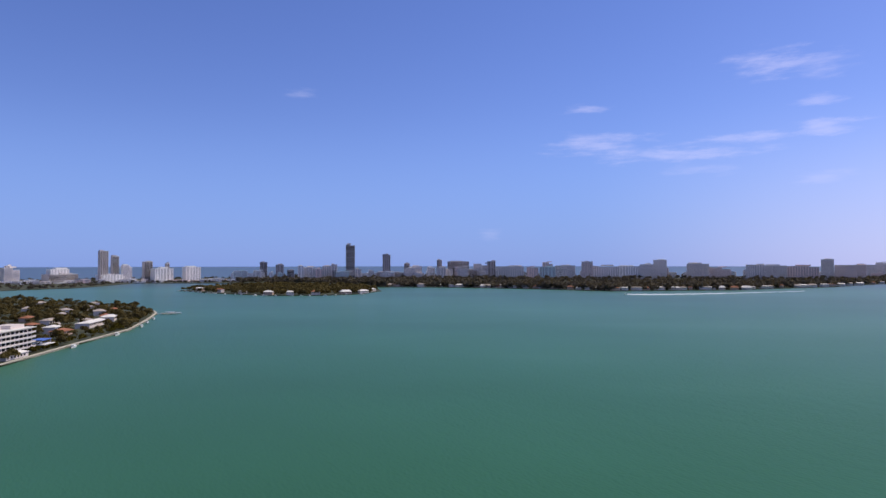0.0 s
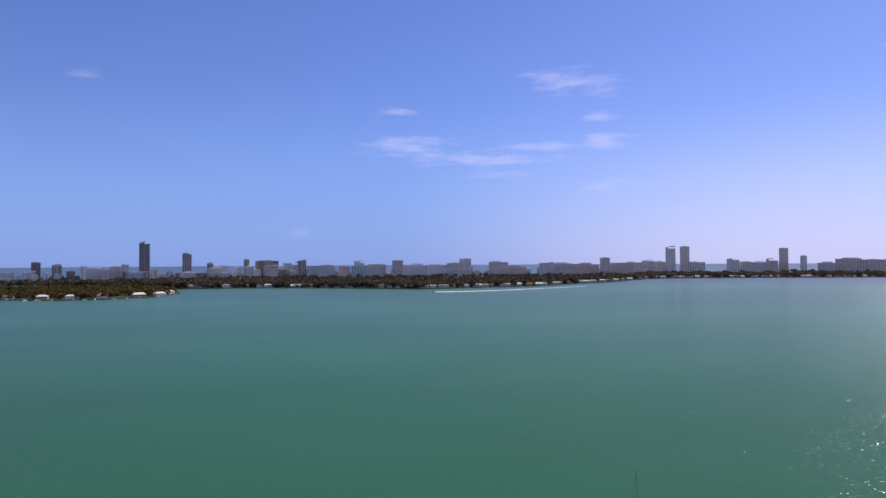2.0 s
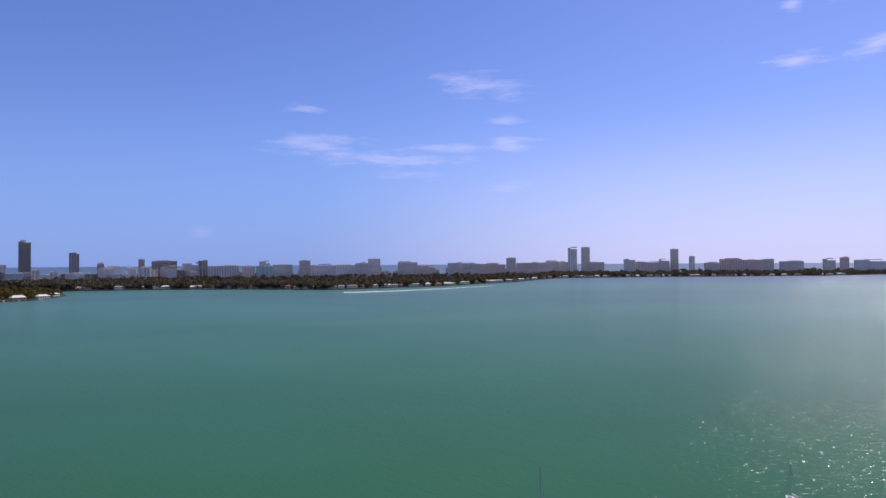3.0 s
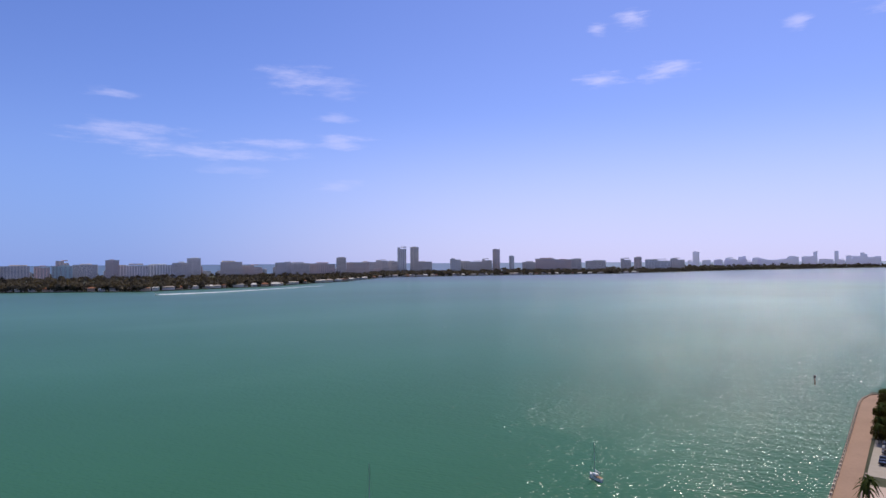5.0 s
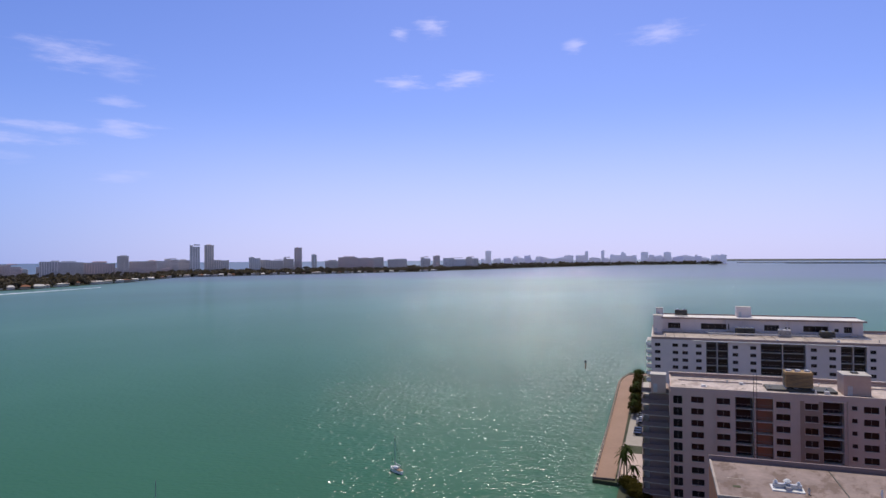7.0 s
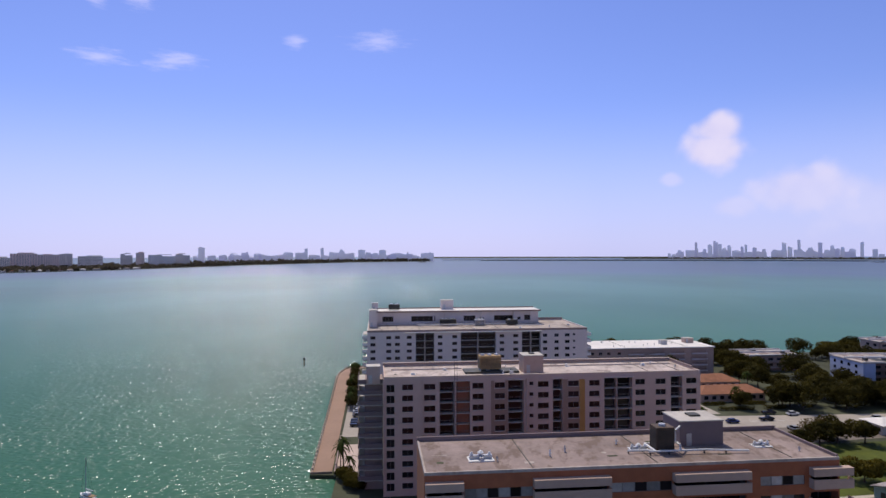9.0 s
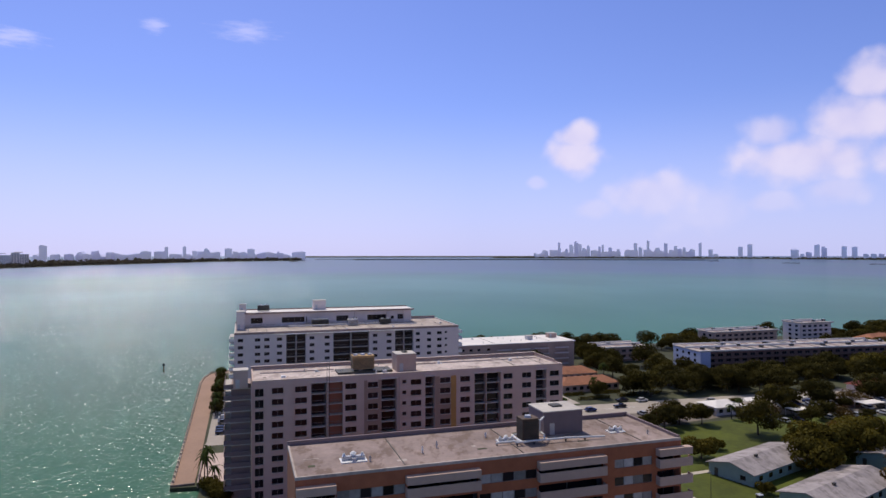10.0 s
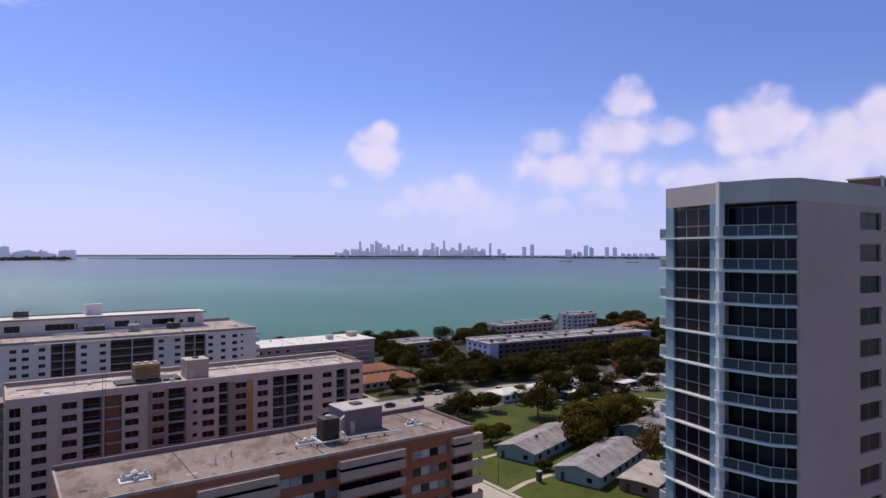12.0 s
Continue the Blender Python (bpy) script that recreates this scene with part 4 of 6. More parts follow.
def roof_clutter(t, w, d, z, n, seed):
    """Vent pipes, pads and cable runs on a flat roof."""
    r = random.Random(seed)
    for k in range(n):
        x, y = r.uniform(2, w - 3), r.uniform(2, d - 3)
        kind = r.random()
        if kind < 0.5:
            b = bmesh.new()
            limb(b, (x, y, z), (x, y, z + r.uniform(0.5, 1.1)), 0.12, 0.12, 8)
            limb(b, (x, y, z + 0.45), (x, y, z + 0.6), 0.22, 0.22, 8)
            part("vent_pipe", b, METAL if kind < 0.3 else WHITE_METAL, t)
        elif kind < 0.8:
            part("roof_vent", boxes((x, x + r.uniform(0.6, 1.1), y, y + 0.7, z, z + r.uniform(0.4, 0.8)), (x - 0.1, x + 1.2, y - 0.1, y + 0.8, z, z + 0.1)), WHITE_METAL if kind < 0.65 else METAL, t)
        else:
            part("cable_run", boxes((x, x + 0.12, 1.0, d - 1.0, z, z + 0.1)), METAL_DARK, t)


def low_white_building():
    w, d, h, s = 62.0, 24.0, 14.0, 2.7
    t = thing("apartment_building", lot(97.0, 284.7), "low beige apartment building with a white roof", "apartment building")
    holes = [(a, a + 7.5, h - 1.9 - k * s - 1.3, h - 1.9 - k * s) for a in (20, 30, 40, 51) for k in range(4)]
    holes += [(a, a + 1.6, h - 1.9 - k * s - 1.2, h - 1.9 - k * s) for a in (2, 6, 10, 15) for k in range(4)]
    part("wall", wall_grid(w, 0.9, h - 0.3, holes), BEIGE, t)
    part("wall", boxes((0, w, 1.2, d, 0.9, h - 0.3)), BEIGE, t)
    for k in range(4):
        for a in (20, 30, 40, 51):
            bal = part("balcony", shared("lw_bal", lambda: boxes((0, 7.5, -0.9, 1.2, -0.15, 0)), CONCRETE, "balcony"), None, t, at=pose(a, 0, h - 1.9 - k * s - 1.3))
            part("railing", shared("lw_rail", lambda: boxes((0, 7.5, -0.9, -0.8, 0, 0.55)), WHITE_WALL, "railing"), None, bal, at=pose(0, 0, 0))
        for a in (2, 6, 10, 15):
            add_window(t, a, h - 1.9 - k * s - 1.2, 1.6, 1.2)
    part("roof", boxes((-0.5, w + 0.5, -0.6, d + 0.5, h - 0.3, h + 0.1)), ROOF_WHITE, t)
    roof_clutter(t, w, d, h + 0.09, 12, 64)
    roof_hut(lot(137.0, 293.0, h + 0.1), 3.0, 3.0, 1.9, METAL, "grey plant box on a white roof", False)
    roof_hut(lot(151.0, 297.0, h + 0.1), 4.5, 3.5, 2.2, BEIGE, "beige plant hut on a white roof", False)


def long_building(u, v, w, d, h, turn, wall, label, units, seed):
    t = thing("apartment_building", lot(u, v, 0, turn), label, "apartment building", "garden apartments")
    rows = max(2, int((h - 1.0) / 2.7))
    holes = [(x, x + 2.6, h - 1.4 - k * 2.7 - 1.3, h - 1.4 - k * 2.7) for x in np.arange(1.2, w - 3.5, 4.4) for k in range(rows)]
    part("wall", wall_grid(w, 0.9, h - 0.3, holes), wall, t)
    part("wall", boxes((0, w, 1.0, d, 0.9, h - 0.3)), wall, t)
    for a, _, z, _ in holes:
        add_window(t, a, z, 2.6, 1.3, 1, 0.15)
    for k in range(rows):
        part("walkway", boxes((0.6, w - 0.6, -1.1, 0.0, h - 1.4 - k * 2.7 - 2.2, h - 1.4 - k * 2.7 - 2.0)), wall, t)
    for k in range(rows):
        for y in np.arange(2.5, d - 3, 5.0):
            part("window", shared("end_win", lambda: boxes((-0.42, 0.02, 0, 1.6, 0, 1.3)), GLASS_DARK, "window"), None, t, at=pose(0, y, h - 2.7 - k * 2.7))
    part("roof", boxes((-0.5, w + 0.5, -1.4, d + 0.4, h - 0.3, h + 0.08)), ROOF_PALE, t)
    part("roof_coping", boxes((-0.6, w + 0.6, -1.5, -1.0, h + 0.08, h + 0.5), (-0.6, w + 0.6, d * 0.48, d * 0.52, h + 0.08, h + 0.9), (-0.6, w + 0.6, d, d + 0.5, h + 0.08, h + 0.7)), ROOF_WHITE, t)
    dark = random.Random(seed + 50)
    for k in range(int(w / 7)):
        for y0, y1 in ((1.0, d * 0.45), (d * 0.55, d - 1.5)):
            x = 2.0 + 7.0 * k + dark.uniform(-1, 1)
            part("roof_deck", boxes((x, x + dark.uniform(2.2, 4.8), y0 + dark.uniform(0, 1.5), y1, h + 0.08, h + 0.14)), ROOF_GREY if dark.random() < 0.7 else METAL_DARK, t)
    if w > 80:
        part("end_wall", boxes((-0.35, 0.0, -1.3, d, 0.9, h - 0.3), (0.0, 5.0, -1.3, -0.02, 0.9, h - 0.32)), PALE_BLUE, t, "pale blue painted end wall")
        part("end_wall", boxes((w - 6.0, w + 0.2, -1.3, -0.02, 0.9, h - 0.32)), PALE_BLUE, t, "pale blue painted end wall")
    r = random.Random(seed)
    for k in range(units):
        x = w * (k + 0.5) / units + r.uniform(-1.5, 1.5)
        cooling_unit(lot(u, v, 0, turn) @ pose(x, r.uniform(2, d - 5), h + 0.08), r.uniform(1.4, 2.4), 1.4, 1.2, METAL_DARK, "small dark cooling unit on a white roof")


def glass_tower():
    """Footprint corners, anticlockwise seen from the near side: glazed side, balcony side, blind side."""
    A, B, D, E, F = (56.7, 40.1), (55.2, 33.3), (55.9, 28.9), (57.4, 27.0), (67.0, 26.2)
    top, storey, slabs = 64.6, 3.06, [59.5 - 3.06 * k for k in range(19)]
    t = thing("apartment_tower", lot(0, 0), "white and blue glass apartment tower with curved balconies", "apartment tower")

    def prism(points, z0, z1):
        b = bmesh.new()
        lo, hi = [b.verts.new((*p, z0)) for p in points], [b.verts.new((*p, z1)) for p in points]
        b.faces.new(hi), b.faces.new(lo[::-1])
        for i in range(len(points)):
            j = (i + 1) % len(points)
            b.faces.new((lo[i], lo[j], hi[j], hi[i]))
        bmesh.ops.recalc_face_normals(b, faces=b.faces)
        return b

    def face(p, q):
        return pose(p[0], p[1], 0, 0, 0, math.degrees(math.atan2(q[1] - p[1], q[0] - p[0]))), math.dist(p, q)

    core = [(59.2, 40.0), (57.9, 33.2), (58.2, 29.8), (59.4, 27.5), (67.0, 26.8), (84.0, 25.4), (84.0, 44.5), (66.5, 44.5)]
    part("core_wall", prism(core, 0.9, top - 0.6), SHADOW_WALL, t)
    part("parapet", prism([A, B, D, E, F, (84.2, 24.8), (84.2, 45.0), (66.0, 45.0)], top - 2.0, top), PARAPET_WALL, t)
    # glazed side
    m, w = face(A, B)
    for x0, x1 in ((0.0, 1.1), (w - 1.1, w)):
        pil = boxes((x0, x1, 0.0, 0.5, 0.9, top - 2.0))
        o = part("pilaster", pil, BLUE_PANEL, t, "pale blue spandrel glass strip", at=m)
    part("fin", boxes((w - 0.2, w + 0.2, -0.2, 0.5, 0.9, top + 0.06)), WHITE_METAL, t, at=m)
    for z in slabs:
        part("slab_edge", shared("slab_edge", lambda: boxes((-0.1, w - 0.22, -0.25, 0.6, -0.12, 0.02)), WHITE_METAL, "slab_edge"), None, t, at=m @ pose(0, 0, z))
        n, x0, x1 = 3, 1.1, w - 1.1
        for k in range(n):
            x = x0 + (x1 - x0) * k / n
            add_window(t, x, z + 0.05, (x1 - x0) / n, 1.05, 0, 0.2, GLASS_BLUE, base=m)
            add_window(t, x, z + 1.12, (x1 - x0) / n, storey - 1.35, 0, 0.2, GLASS_BLUE, base=m)
    # small end balconies round the hidden corner
    for z in slabs:
        s = part("balcony", shared("corner_bal", lambda: boxes((-1.4, 0.0, 0.3, 2.6, -0.18, 0.0)), WHITE_METAL, "balcony"), None, t, at=m @ pose(-0.05, 0.2, z))
        part("railing", shared("corner_rail", lambda: boxes((-1.4, -1.34, 0.3, 2.6, 0.0, 1.05), (-1.34, 0.0, 0.3, 0.36, 0.9, 1.05), (-1.34, 0.0, 0.3, 0.36, 0.0, 0.1)), WHITE_METAL, "railing"), None, s, at=pose(0, 0, 0))
    # balcony side: two straight runs with a bend
    glass_line = [(56.7, 33.3), (57.1, 29.2), (57.75, 27.3)]
    rail_line = [(55.3, 33.0), (55.9, 28.9), (57.2, 27.25)]
    end = [(55.3, 33.62), (54.98, 33.6), (54.76, 33.42), (54.7, 33.15), (54.82, 32.8), (55.28, 32.6)]
    end_slab = mesh_of(prism(end[::-1], -0.2, 0.0), "balcony_end", WHITE_METAL)
    rail = bmesh.new()
    for p, q in zip(end, end[1:]):
        for z in (0.06, 1.04):
            limb(rail, (*p, z), (*q, z), 0.035, 0.035, 6)
        limb(rail, (*p, 0.0), (*p, 1.04), 0.03, 0.03, 6)
    end_rail = mesh_of(rail, "end_rail", WHITE_METAL)
    for z in slabs:
        e = part("balcony_end", end_slab, None, t, "rounded white balcony end", at=pose(0, 0, z))
        part("end_rail", end_rail, None, e, at=pose(0, 0, 0))
    for z in slabs:
        slab = prism([(55.25, 33.1), (55.85, 28.85), (57.2, 27.2), (59.3, 27.6), (58.2, 33.2)], -0.2, 0.0)
        s = part("balcony", slab, WHITE_METAL, t, at=pose(0, 0, z))
        for (p, q), n in zip(zip(rail_line, rail_line[1:]), (3, 2)):
            rm, rw = face(p, q)
            part("railing", shared(("tower_rail", n), lambda: boxes((0, rw, 0, 0.06, 1.0, 1.07), (0, rw, 0, 0.06, 0.03, 0.09),
                                                                    *[(rw * k / n, rw * k / n + 0.06, 0, 0.06, 0, 1.05) for k in range(n)]), RAIL_WHITE, "railing"), None, s, at=rm)
            part("rail_glass", shared(("tower_rail_glass", n), lambda: boxes((0.05, rw - 0.02, 0.02, 0.04, 0.1, 1.0)), RAIL_GLASS, "rail_glass"), None, s, "smoky glass balustrade", at=rm)
        for (p, q), n in zip(zip(glass_line, glass_line[1:]), (3, 2)):
            gm, gw = face(p, q)
            for k in range(n):
                add_window(t, gw * k / n, z + 0.03, gw / n, storey - 0.3, 0, 0.0, GLASS_BLUE, base=gm)
    # blind side with one column of windows
    m, w = face(E, (84.2, 24.8))
    holes = [(9.9, 13.9, z + 0.75, z + 2.45) for z in slabs] + [(17.0, 20.0, z + 0.75, z + 2.45) for z in slabs]
    part("side_wall", wall_grid(w, 0.9, top - 2.0, holes, 0.35), GREY_PLASTER, t, "smooth grey plaster blind wall", at=m)
    for z in slabs:
        add_window(t, 9.9, z + 0.75, 4.0, 1.7, 1, 0.2, BRONZE, base=m)
        add_window(t, 17.0, z + 0.75, 3.0, 1.7, 1, 0.2, BRONZE, base=m)
    roof_hut(lot(79.0, 29.0, top - 0.04), 4.5, 3.0, 1.7, RUSTY, "dark plant screen on the tower roof", False)
    part("roof", prism([(58.0, 39.5), (57.0, 33.0), (58.2, 29.0), (67.0, 27.0), (83.0, 26.0), (83.0, 44.0), (66.5, 44.0)], top - 0.1, top - 0.03), ROOF_PALE, t)


PARAPET_WALL = paint("pale_grey_parapet", (0.62, 0.49, 0.44), 0.8, 0.05, 3.0, 0.06)
BLUE_PANEL = paint("pale_blue_spandrel", (0.25, 0.35, 0.39), 0.25, 0.08, 1.0, 0.1)
GREY_PLASTER = paint("grey_plaster", (0.60, 0.39, 0.335), 0.85, 0.06, 3.0, 0.06)
BRONZE = glass("bronze_tinted_glass", (0.060, 0.026, 0.022), 0.2)
RAIL_GLASS = paint("smoky_glass_panel", (0.055, 0.052, 0.062), 0.35, 0.05)

blush_building()
white_building()
terracotta_building()
low_white_building()
long_building(208, 252, 115, 22, 11.0, -6.0, SHADED_FRONT, "long pale blue garden apartment block with white roof", 14, 4)
long_building(263, 306, 46, 14, 11.5, 0.0, BEIGE, "garden apartment block with a white roof", 5, 6)
long_building(330, 308, 24, 14, 14.5, 0.0, WHITE_WALL, "white garden apartment block by the water", 3, 8)
long_building(180, 290, 26, 16, 8.5, 0.0, BEIGE, "two-storey beige block with a brown roof", 2, 12)
glass_tower()

# ---- ground surfaces ----
POOL_DECK = paint("blush_patio_paving", (0.56, 0.43, 0.37), 0.85, 0.1, 0.8)
WALKWAY = paint("pale_concrete_walk", (0.52, 0.45, 0.37), 0.9, 0.08, 0.8)
LINE = paint("white_road_paint", (0.75, 0.74, 0.70), 0.7, 0.1)
GROUND = 0.9


def slab(name, points, z, mat, label, thick=0.12):
    b = bmesh.new()
    hi = [b.verts.new((*uv(*p), z)) for p in points]
    lo = [b.verts.new((*uv(*p), z - thick)) for p in points]
    b.faces.new(hi)
    b.faces.new(lo[::-1])
    for i in range(len(points)):
        j = (i + 1) % len(points)
        b.faces.new((hi[j], hi[i], lo[i], lo[j]))
    bmesh.ops.recalc_face_normals(b, faces=b.faces)
    return solid(name, b, mat, label, name.replace("_", " "), "structure")


def strip(name, points, width, z, mat, label, thick=0.3, world=False):
    """A wall or walk that follows a line; width to its right-hand side."""
    pts = [Vector(p if world else uv(*p)) for p in points]
    b = bmesh.new()
    rows = []
    for i, p in enumerate(pts):
        d = (pts[min(i + 1, len(pts) - 1)] - pts[max(i - 1, 0)]).normalized()
        n = Vector((d.y, -d.x)) * width
        rows.append([b.verts.new((*q, h)) for q, h in ((p, z - thick), (p, z), (p + n, z), (p + n, z - thick))])
    for r0, r1 in zip(rows, rows[1:]):
        for k in range(4):
            b.faces.new((r0[k], r1[k], r1[(k + 1) % 4], r0[(k + 1) % 4]))
    b.faces.new(rows[0]), b.faces.new(rows[-1][::-1])
    bmesh.ops.recalc_face_normals(b, faces=b.faces)
    return solid(name, b, mat, label, name.replace("_", " "), "structure")


promenade = [(-17.0, 168), (-17.4, 230), (-18.2, 298), (-17.6, 308), (-15.4, 318), (-11.5, 322), (-4.0, 325)]
slab("promenade", promenade + [(-4.0, 321), (-8.8, 318), (-11.0, 306), (-11.2, 280), (-11.4, 168)], GROUND + 0.14, PATH, "red-brown paved waterside promenade")
strip("seawall", [(-11.4, 167.6), (-17.0, 167.6)] + promenade[1:], 0.7, GROUND + 0.45, SEAWALL_DARK, "low concrete seawall along the promenade", 2.4)
for k in range(34):
    b = boxes((-0.18, 0.18, -0.18, 0.18, 0, 0.42), (-0.24, 0.24, -0.24, 0.24, 0.42, 0.52))
    solid("bollard", b, SEAWALL, "short pale concrete bollard on the seawall", "bollard", "", lot(-16.65 - 0.006 * (4 * k), 170 + 3.8 * k, GROUND + 0.45), "bollards along the promenade")
slab("patio", [(-10.4, 168), (-10.4, 192), (-4.6, 192), (-4.6, 168)], GROUND + 0.1, POOL_DECK, "blush paved patio beside the apartments")
slab("parking_lot", [(-10.6, 200), (-9.8, 300), (-4.2, 300), (-4.2, 200)], GROUND + 0.08, ROAD, "narrow sunlit parking strip behind the promenade")
strip("garden_wall", [(-10.8, 166), (-10.8, 199)], 0.35, GROUND + 1.1, MAUVE, "low dusky plaster garden wall", 1.4)
slab("lawn", [(100.5, 60), (100.5, 134), (118, 176), (168, 178), (224, 162), (232, 100), (232, 60)], GROUND + 0.03, GRASS, "sunlit green lawn between the garden houses")
slab("road", [(84, 197), (330, 186), (330, 199), (84, 213)], GROUND + 0.06, ROAD, "sun-bleached asphalt street between the lots")
slab("road", [(76, 20), (76, 240), (86, 240), (99, 128), (99, 20)], GROUND + 0.04, WALKWAY, "pale concrete drive beside the terracotta building")
slab("parking_lot", [(128, 178), (128, 197), (300, 186), (300, 160), (226, 164), (170, 182)], GROUND + 0.03, ASPHALT, "sunlit parking lot with trees")
slab("parking_lot", [(84, 214), (84, 236), (122, 236), (122, 214)], GROUND + 0.05, ROAD, "small asphalt parking lot")
strip("pavement", [(99.2, 60), (99.2, 126)], 1.2, GROUND + 0.16, WALKWAY, "pale concrete pavement beside the lawn")
strip("garden_path", [(102, 137.5), (120, 138.5)], 1.6, GROUND + 0.08, WALKWAY, "pale concrete garden path across the lawn")
strip("garden_path", [(100, 115), (108, 117.2), (119, 117.6)], 1.6, GROUND + 0.08, WALKWAY, "pale concrete garden path across the lawn")
strip("garden_path", [(186, 151), (208, 160), (214, 150)], 1.6, GROUND + 0.08, WALKWAY, "pale bent concrete path across the lawn")
strip("garden_path", [(186, 151), (196, 140)], 1.4, GROUND + 0.08, WALKWAY, "pale concrete garden path beside the shed")
strip("garden_path", [(193, 153.5), (200, 146)], 1.2, GROUND + 0.09, WALKWAY, "pale concrete garden path beside the shed")
for k in range(16):
    strip("road_marking", [(90 + 9 * k, 205.2 - 0.42 * k), (94 + 9 * k, 205.0 - 0.42 * k)], 0.18, GROUND + 0.075, LINE, "white dashed line on asphalt", 0.012)
strip("seawall", [(-249, 330), (-249, 358), (-262, 457), (-273, 554), (-301, 647), (-331, 734), (-352, 772)], -1.8, 1.5, SEAWALL, "pale concrete seawall round the wooded point", 2.5, world=True)

# ---- low houses ----
SHED_WALL = paint("pale_teal_siding", (0.27, 0.38, 0.37), 0.8, 0.08, 1.5)
SHED_ROOF = paint("grey_roof_sheet", (0.40, 0.345, 0.335), 0.7, 0.22, 1.6, 0.14, blotch=(0.15, 0.125, 0.115))
TILE_ROOF = paint("orange_clay_tiles", (0.36, 0.145, 0.075), 0.85, 0.2, 1.5, 0.1)
RED_ROOF = paint("dark_red_roof", (0.20, 0.045, 0.035), 0.85, 0.15, 1.5, 0.1)
BLUE_ROOF = paint("blue_awning", (0.10, 0.20, 0.60), 0.7, 0.08)


def gable_house(start, end, width, eave, ridge, wall, roof, label, over=0.6):
    a, b = Vector(start), Vector(end)
    ln = (b - a).length
    m = Matrix.Translation((a.x, a.y, GROUND)) @ pose(0, 0, 0, 0, 0, math.degrees(math.atan2(b.y - a.y, b.x - a.x)))
    t = thing("garden_house", m, label, "house", "single-storey garden houses")
    bm = bmesh.new()
    h = width / 2
    prof = [(-h, 0), (h, 0), (h, eave), (0, ridge), (-h, eave)]
    lo, hi = [bm.verts.new((0, y, z)) for y, z in prof], [bm.verts.new((ln, y, z)) for y, z in prof]
    bm.faces.new(lo), bm.faces.new(hi[::-1])
    for i in range(5):
        j = (i + 1) % 5
        bm.faces.new((lo[j], lo[i], hi[i], hi[j]))
    bmesh.ops.recalc_face_normals(bm, faces=bm.faces)
    part("wall", bm, wall, t)
    o, k = h + over, (ridge - eave) / h
    for sgn in (-1, 1):
        bm = bmesh.new()
        e = eave - over * k + 0.05
        vs = [bm.verts.new(p) for p in ((-over, 0, ridge + 0.05), (ln + over, 0, ridge + 0.05), (ln + over, sgn * o, e), (-over, sgn * o, e),
                                        (-over, 0, ridge + 0.22), (ln + over, 0, ridge + 0.22), (ln + over, sgn * o, e + 0.17), (-over, sgn * o, e + 0.17))]
        for f in ((0, 3, 2, 1), (4, 5, 6, 7), (0, 1, 5, 4), (1, 2, 6, 5), (2, 3, 7, 6), (3, 0, 4, 7)):
            bm.faces.new([vs[i] for i in f])
        bmesh.ops.recalc_face_normals(bm, faces=bm.faces)
        part("roof", bm, roof, t)
    for x in np.arange(2.5, ln - 2, 4.5):
        for sgn in (-1, 1):
            part("window", shared("shed_window", lambda: boxes((0, 1.5, -0.06, 0.06, 0, 1.1)), GLASS_DARK, "window"), None, t, at=pose(x, sgn * h, 1.1))
    part("door", boxes((-0.06, 0.0, h - 2.6, h - 1.6, 0.05, 2.1)), METAL_DARK, t)
    part("window", boxes((-0.06, 0.0, -h + 2.0, -h + 3.4, 1.0, 2.1)), GLASS_DARK, t)
    part("roof_vent", boxes((ln * 0.32, ln * 0.32 + 1.0, -1.2, -0.7, ridge - 0.2, ridge + 0.5)), METAL_DARK, t)
    return t


def hip_house(m, w, d, eave, ridge, wall, roof, label, group):
    t = thing("house", m, label, "house", group)
    part("wall", boxes((0, w, 0, d, 0, eave)), wall, t)
    bm, o = bmesh.new(), 0.7
    q = min(w, d) / 2
    base = [bm.verts.new(p) for p in ((-o, -o, eave), (w + o, -o, eave), (w + o, d + o, eave), (-o, d + o, eave))]
    if w >= d:
        r0, r1 = bm.verts.new((q * 0.8, d / 2, ridge)), bm.verts.new((w - q * 0.8, d / 2, ridge))
        fs = ((base[0], base[1], r1, r0), (base[1], base[2], r1), (base[2], base[3], r0, r1), (base[3], base[0], r0))
    else:
        r0, r1 = bm.verts.new((w / 2, q * 0.8, ridge)), bm.verts.new((w / 2, d - q * 0.8, ridge))
        fs = ((base[0], base[1], r0), (base[1], base[2], r1, r0), (base[2], base[3], r1), (base[3], base[0], r0, r1))
    for f in fs:
        bm.faces.new(f)
    bm.faces.new(base[::-1])
    part("roof", bm, roof, t)
    for x in np.arange(1.2, w - 2, 3.2):
        part("window", shared("house_window", lambda: boxes((0, 1.6, -0.07, 0.05, 0, 1.3)), GLASS_DARK, "window"), None, t, at=pose(x, 0, eave - 2.1))
    return t


gable_house((153.3, -84.5), (167.6, -110.0), 12.0, 3.0, 4.5, SHED_WALL, SHED_ROOF, "pale teal garden house with grey gable roof")
gable_house((132.2, -90.2), (147.5, -117.0), 12.0, 3.0, 4.5, SHED_WALL, SHED_ROOF, "pale teal garden house with grey gable roof")
gable_house((157.0, -128.0), (178.0, -164.0), 12.5, 3.0, 4.5, SHED_WALL, SHED_ROOF, "long garden house with grey gable roof")
gable_house((121.0, -99.5), (129.0, -114.0), 9.0, 2.9, 3.2, BROWN, ROOF_PALE, "brown carport shed with a flat pale roof")
hip_house(lot(124, 231, GROUND), 26, 11, 3.2, 5.6, BEIGE, TILE_ROOF, "beige house with an orange clay tile roof", "clay-roofed houses")
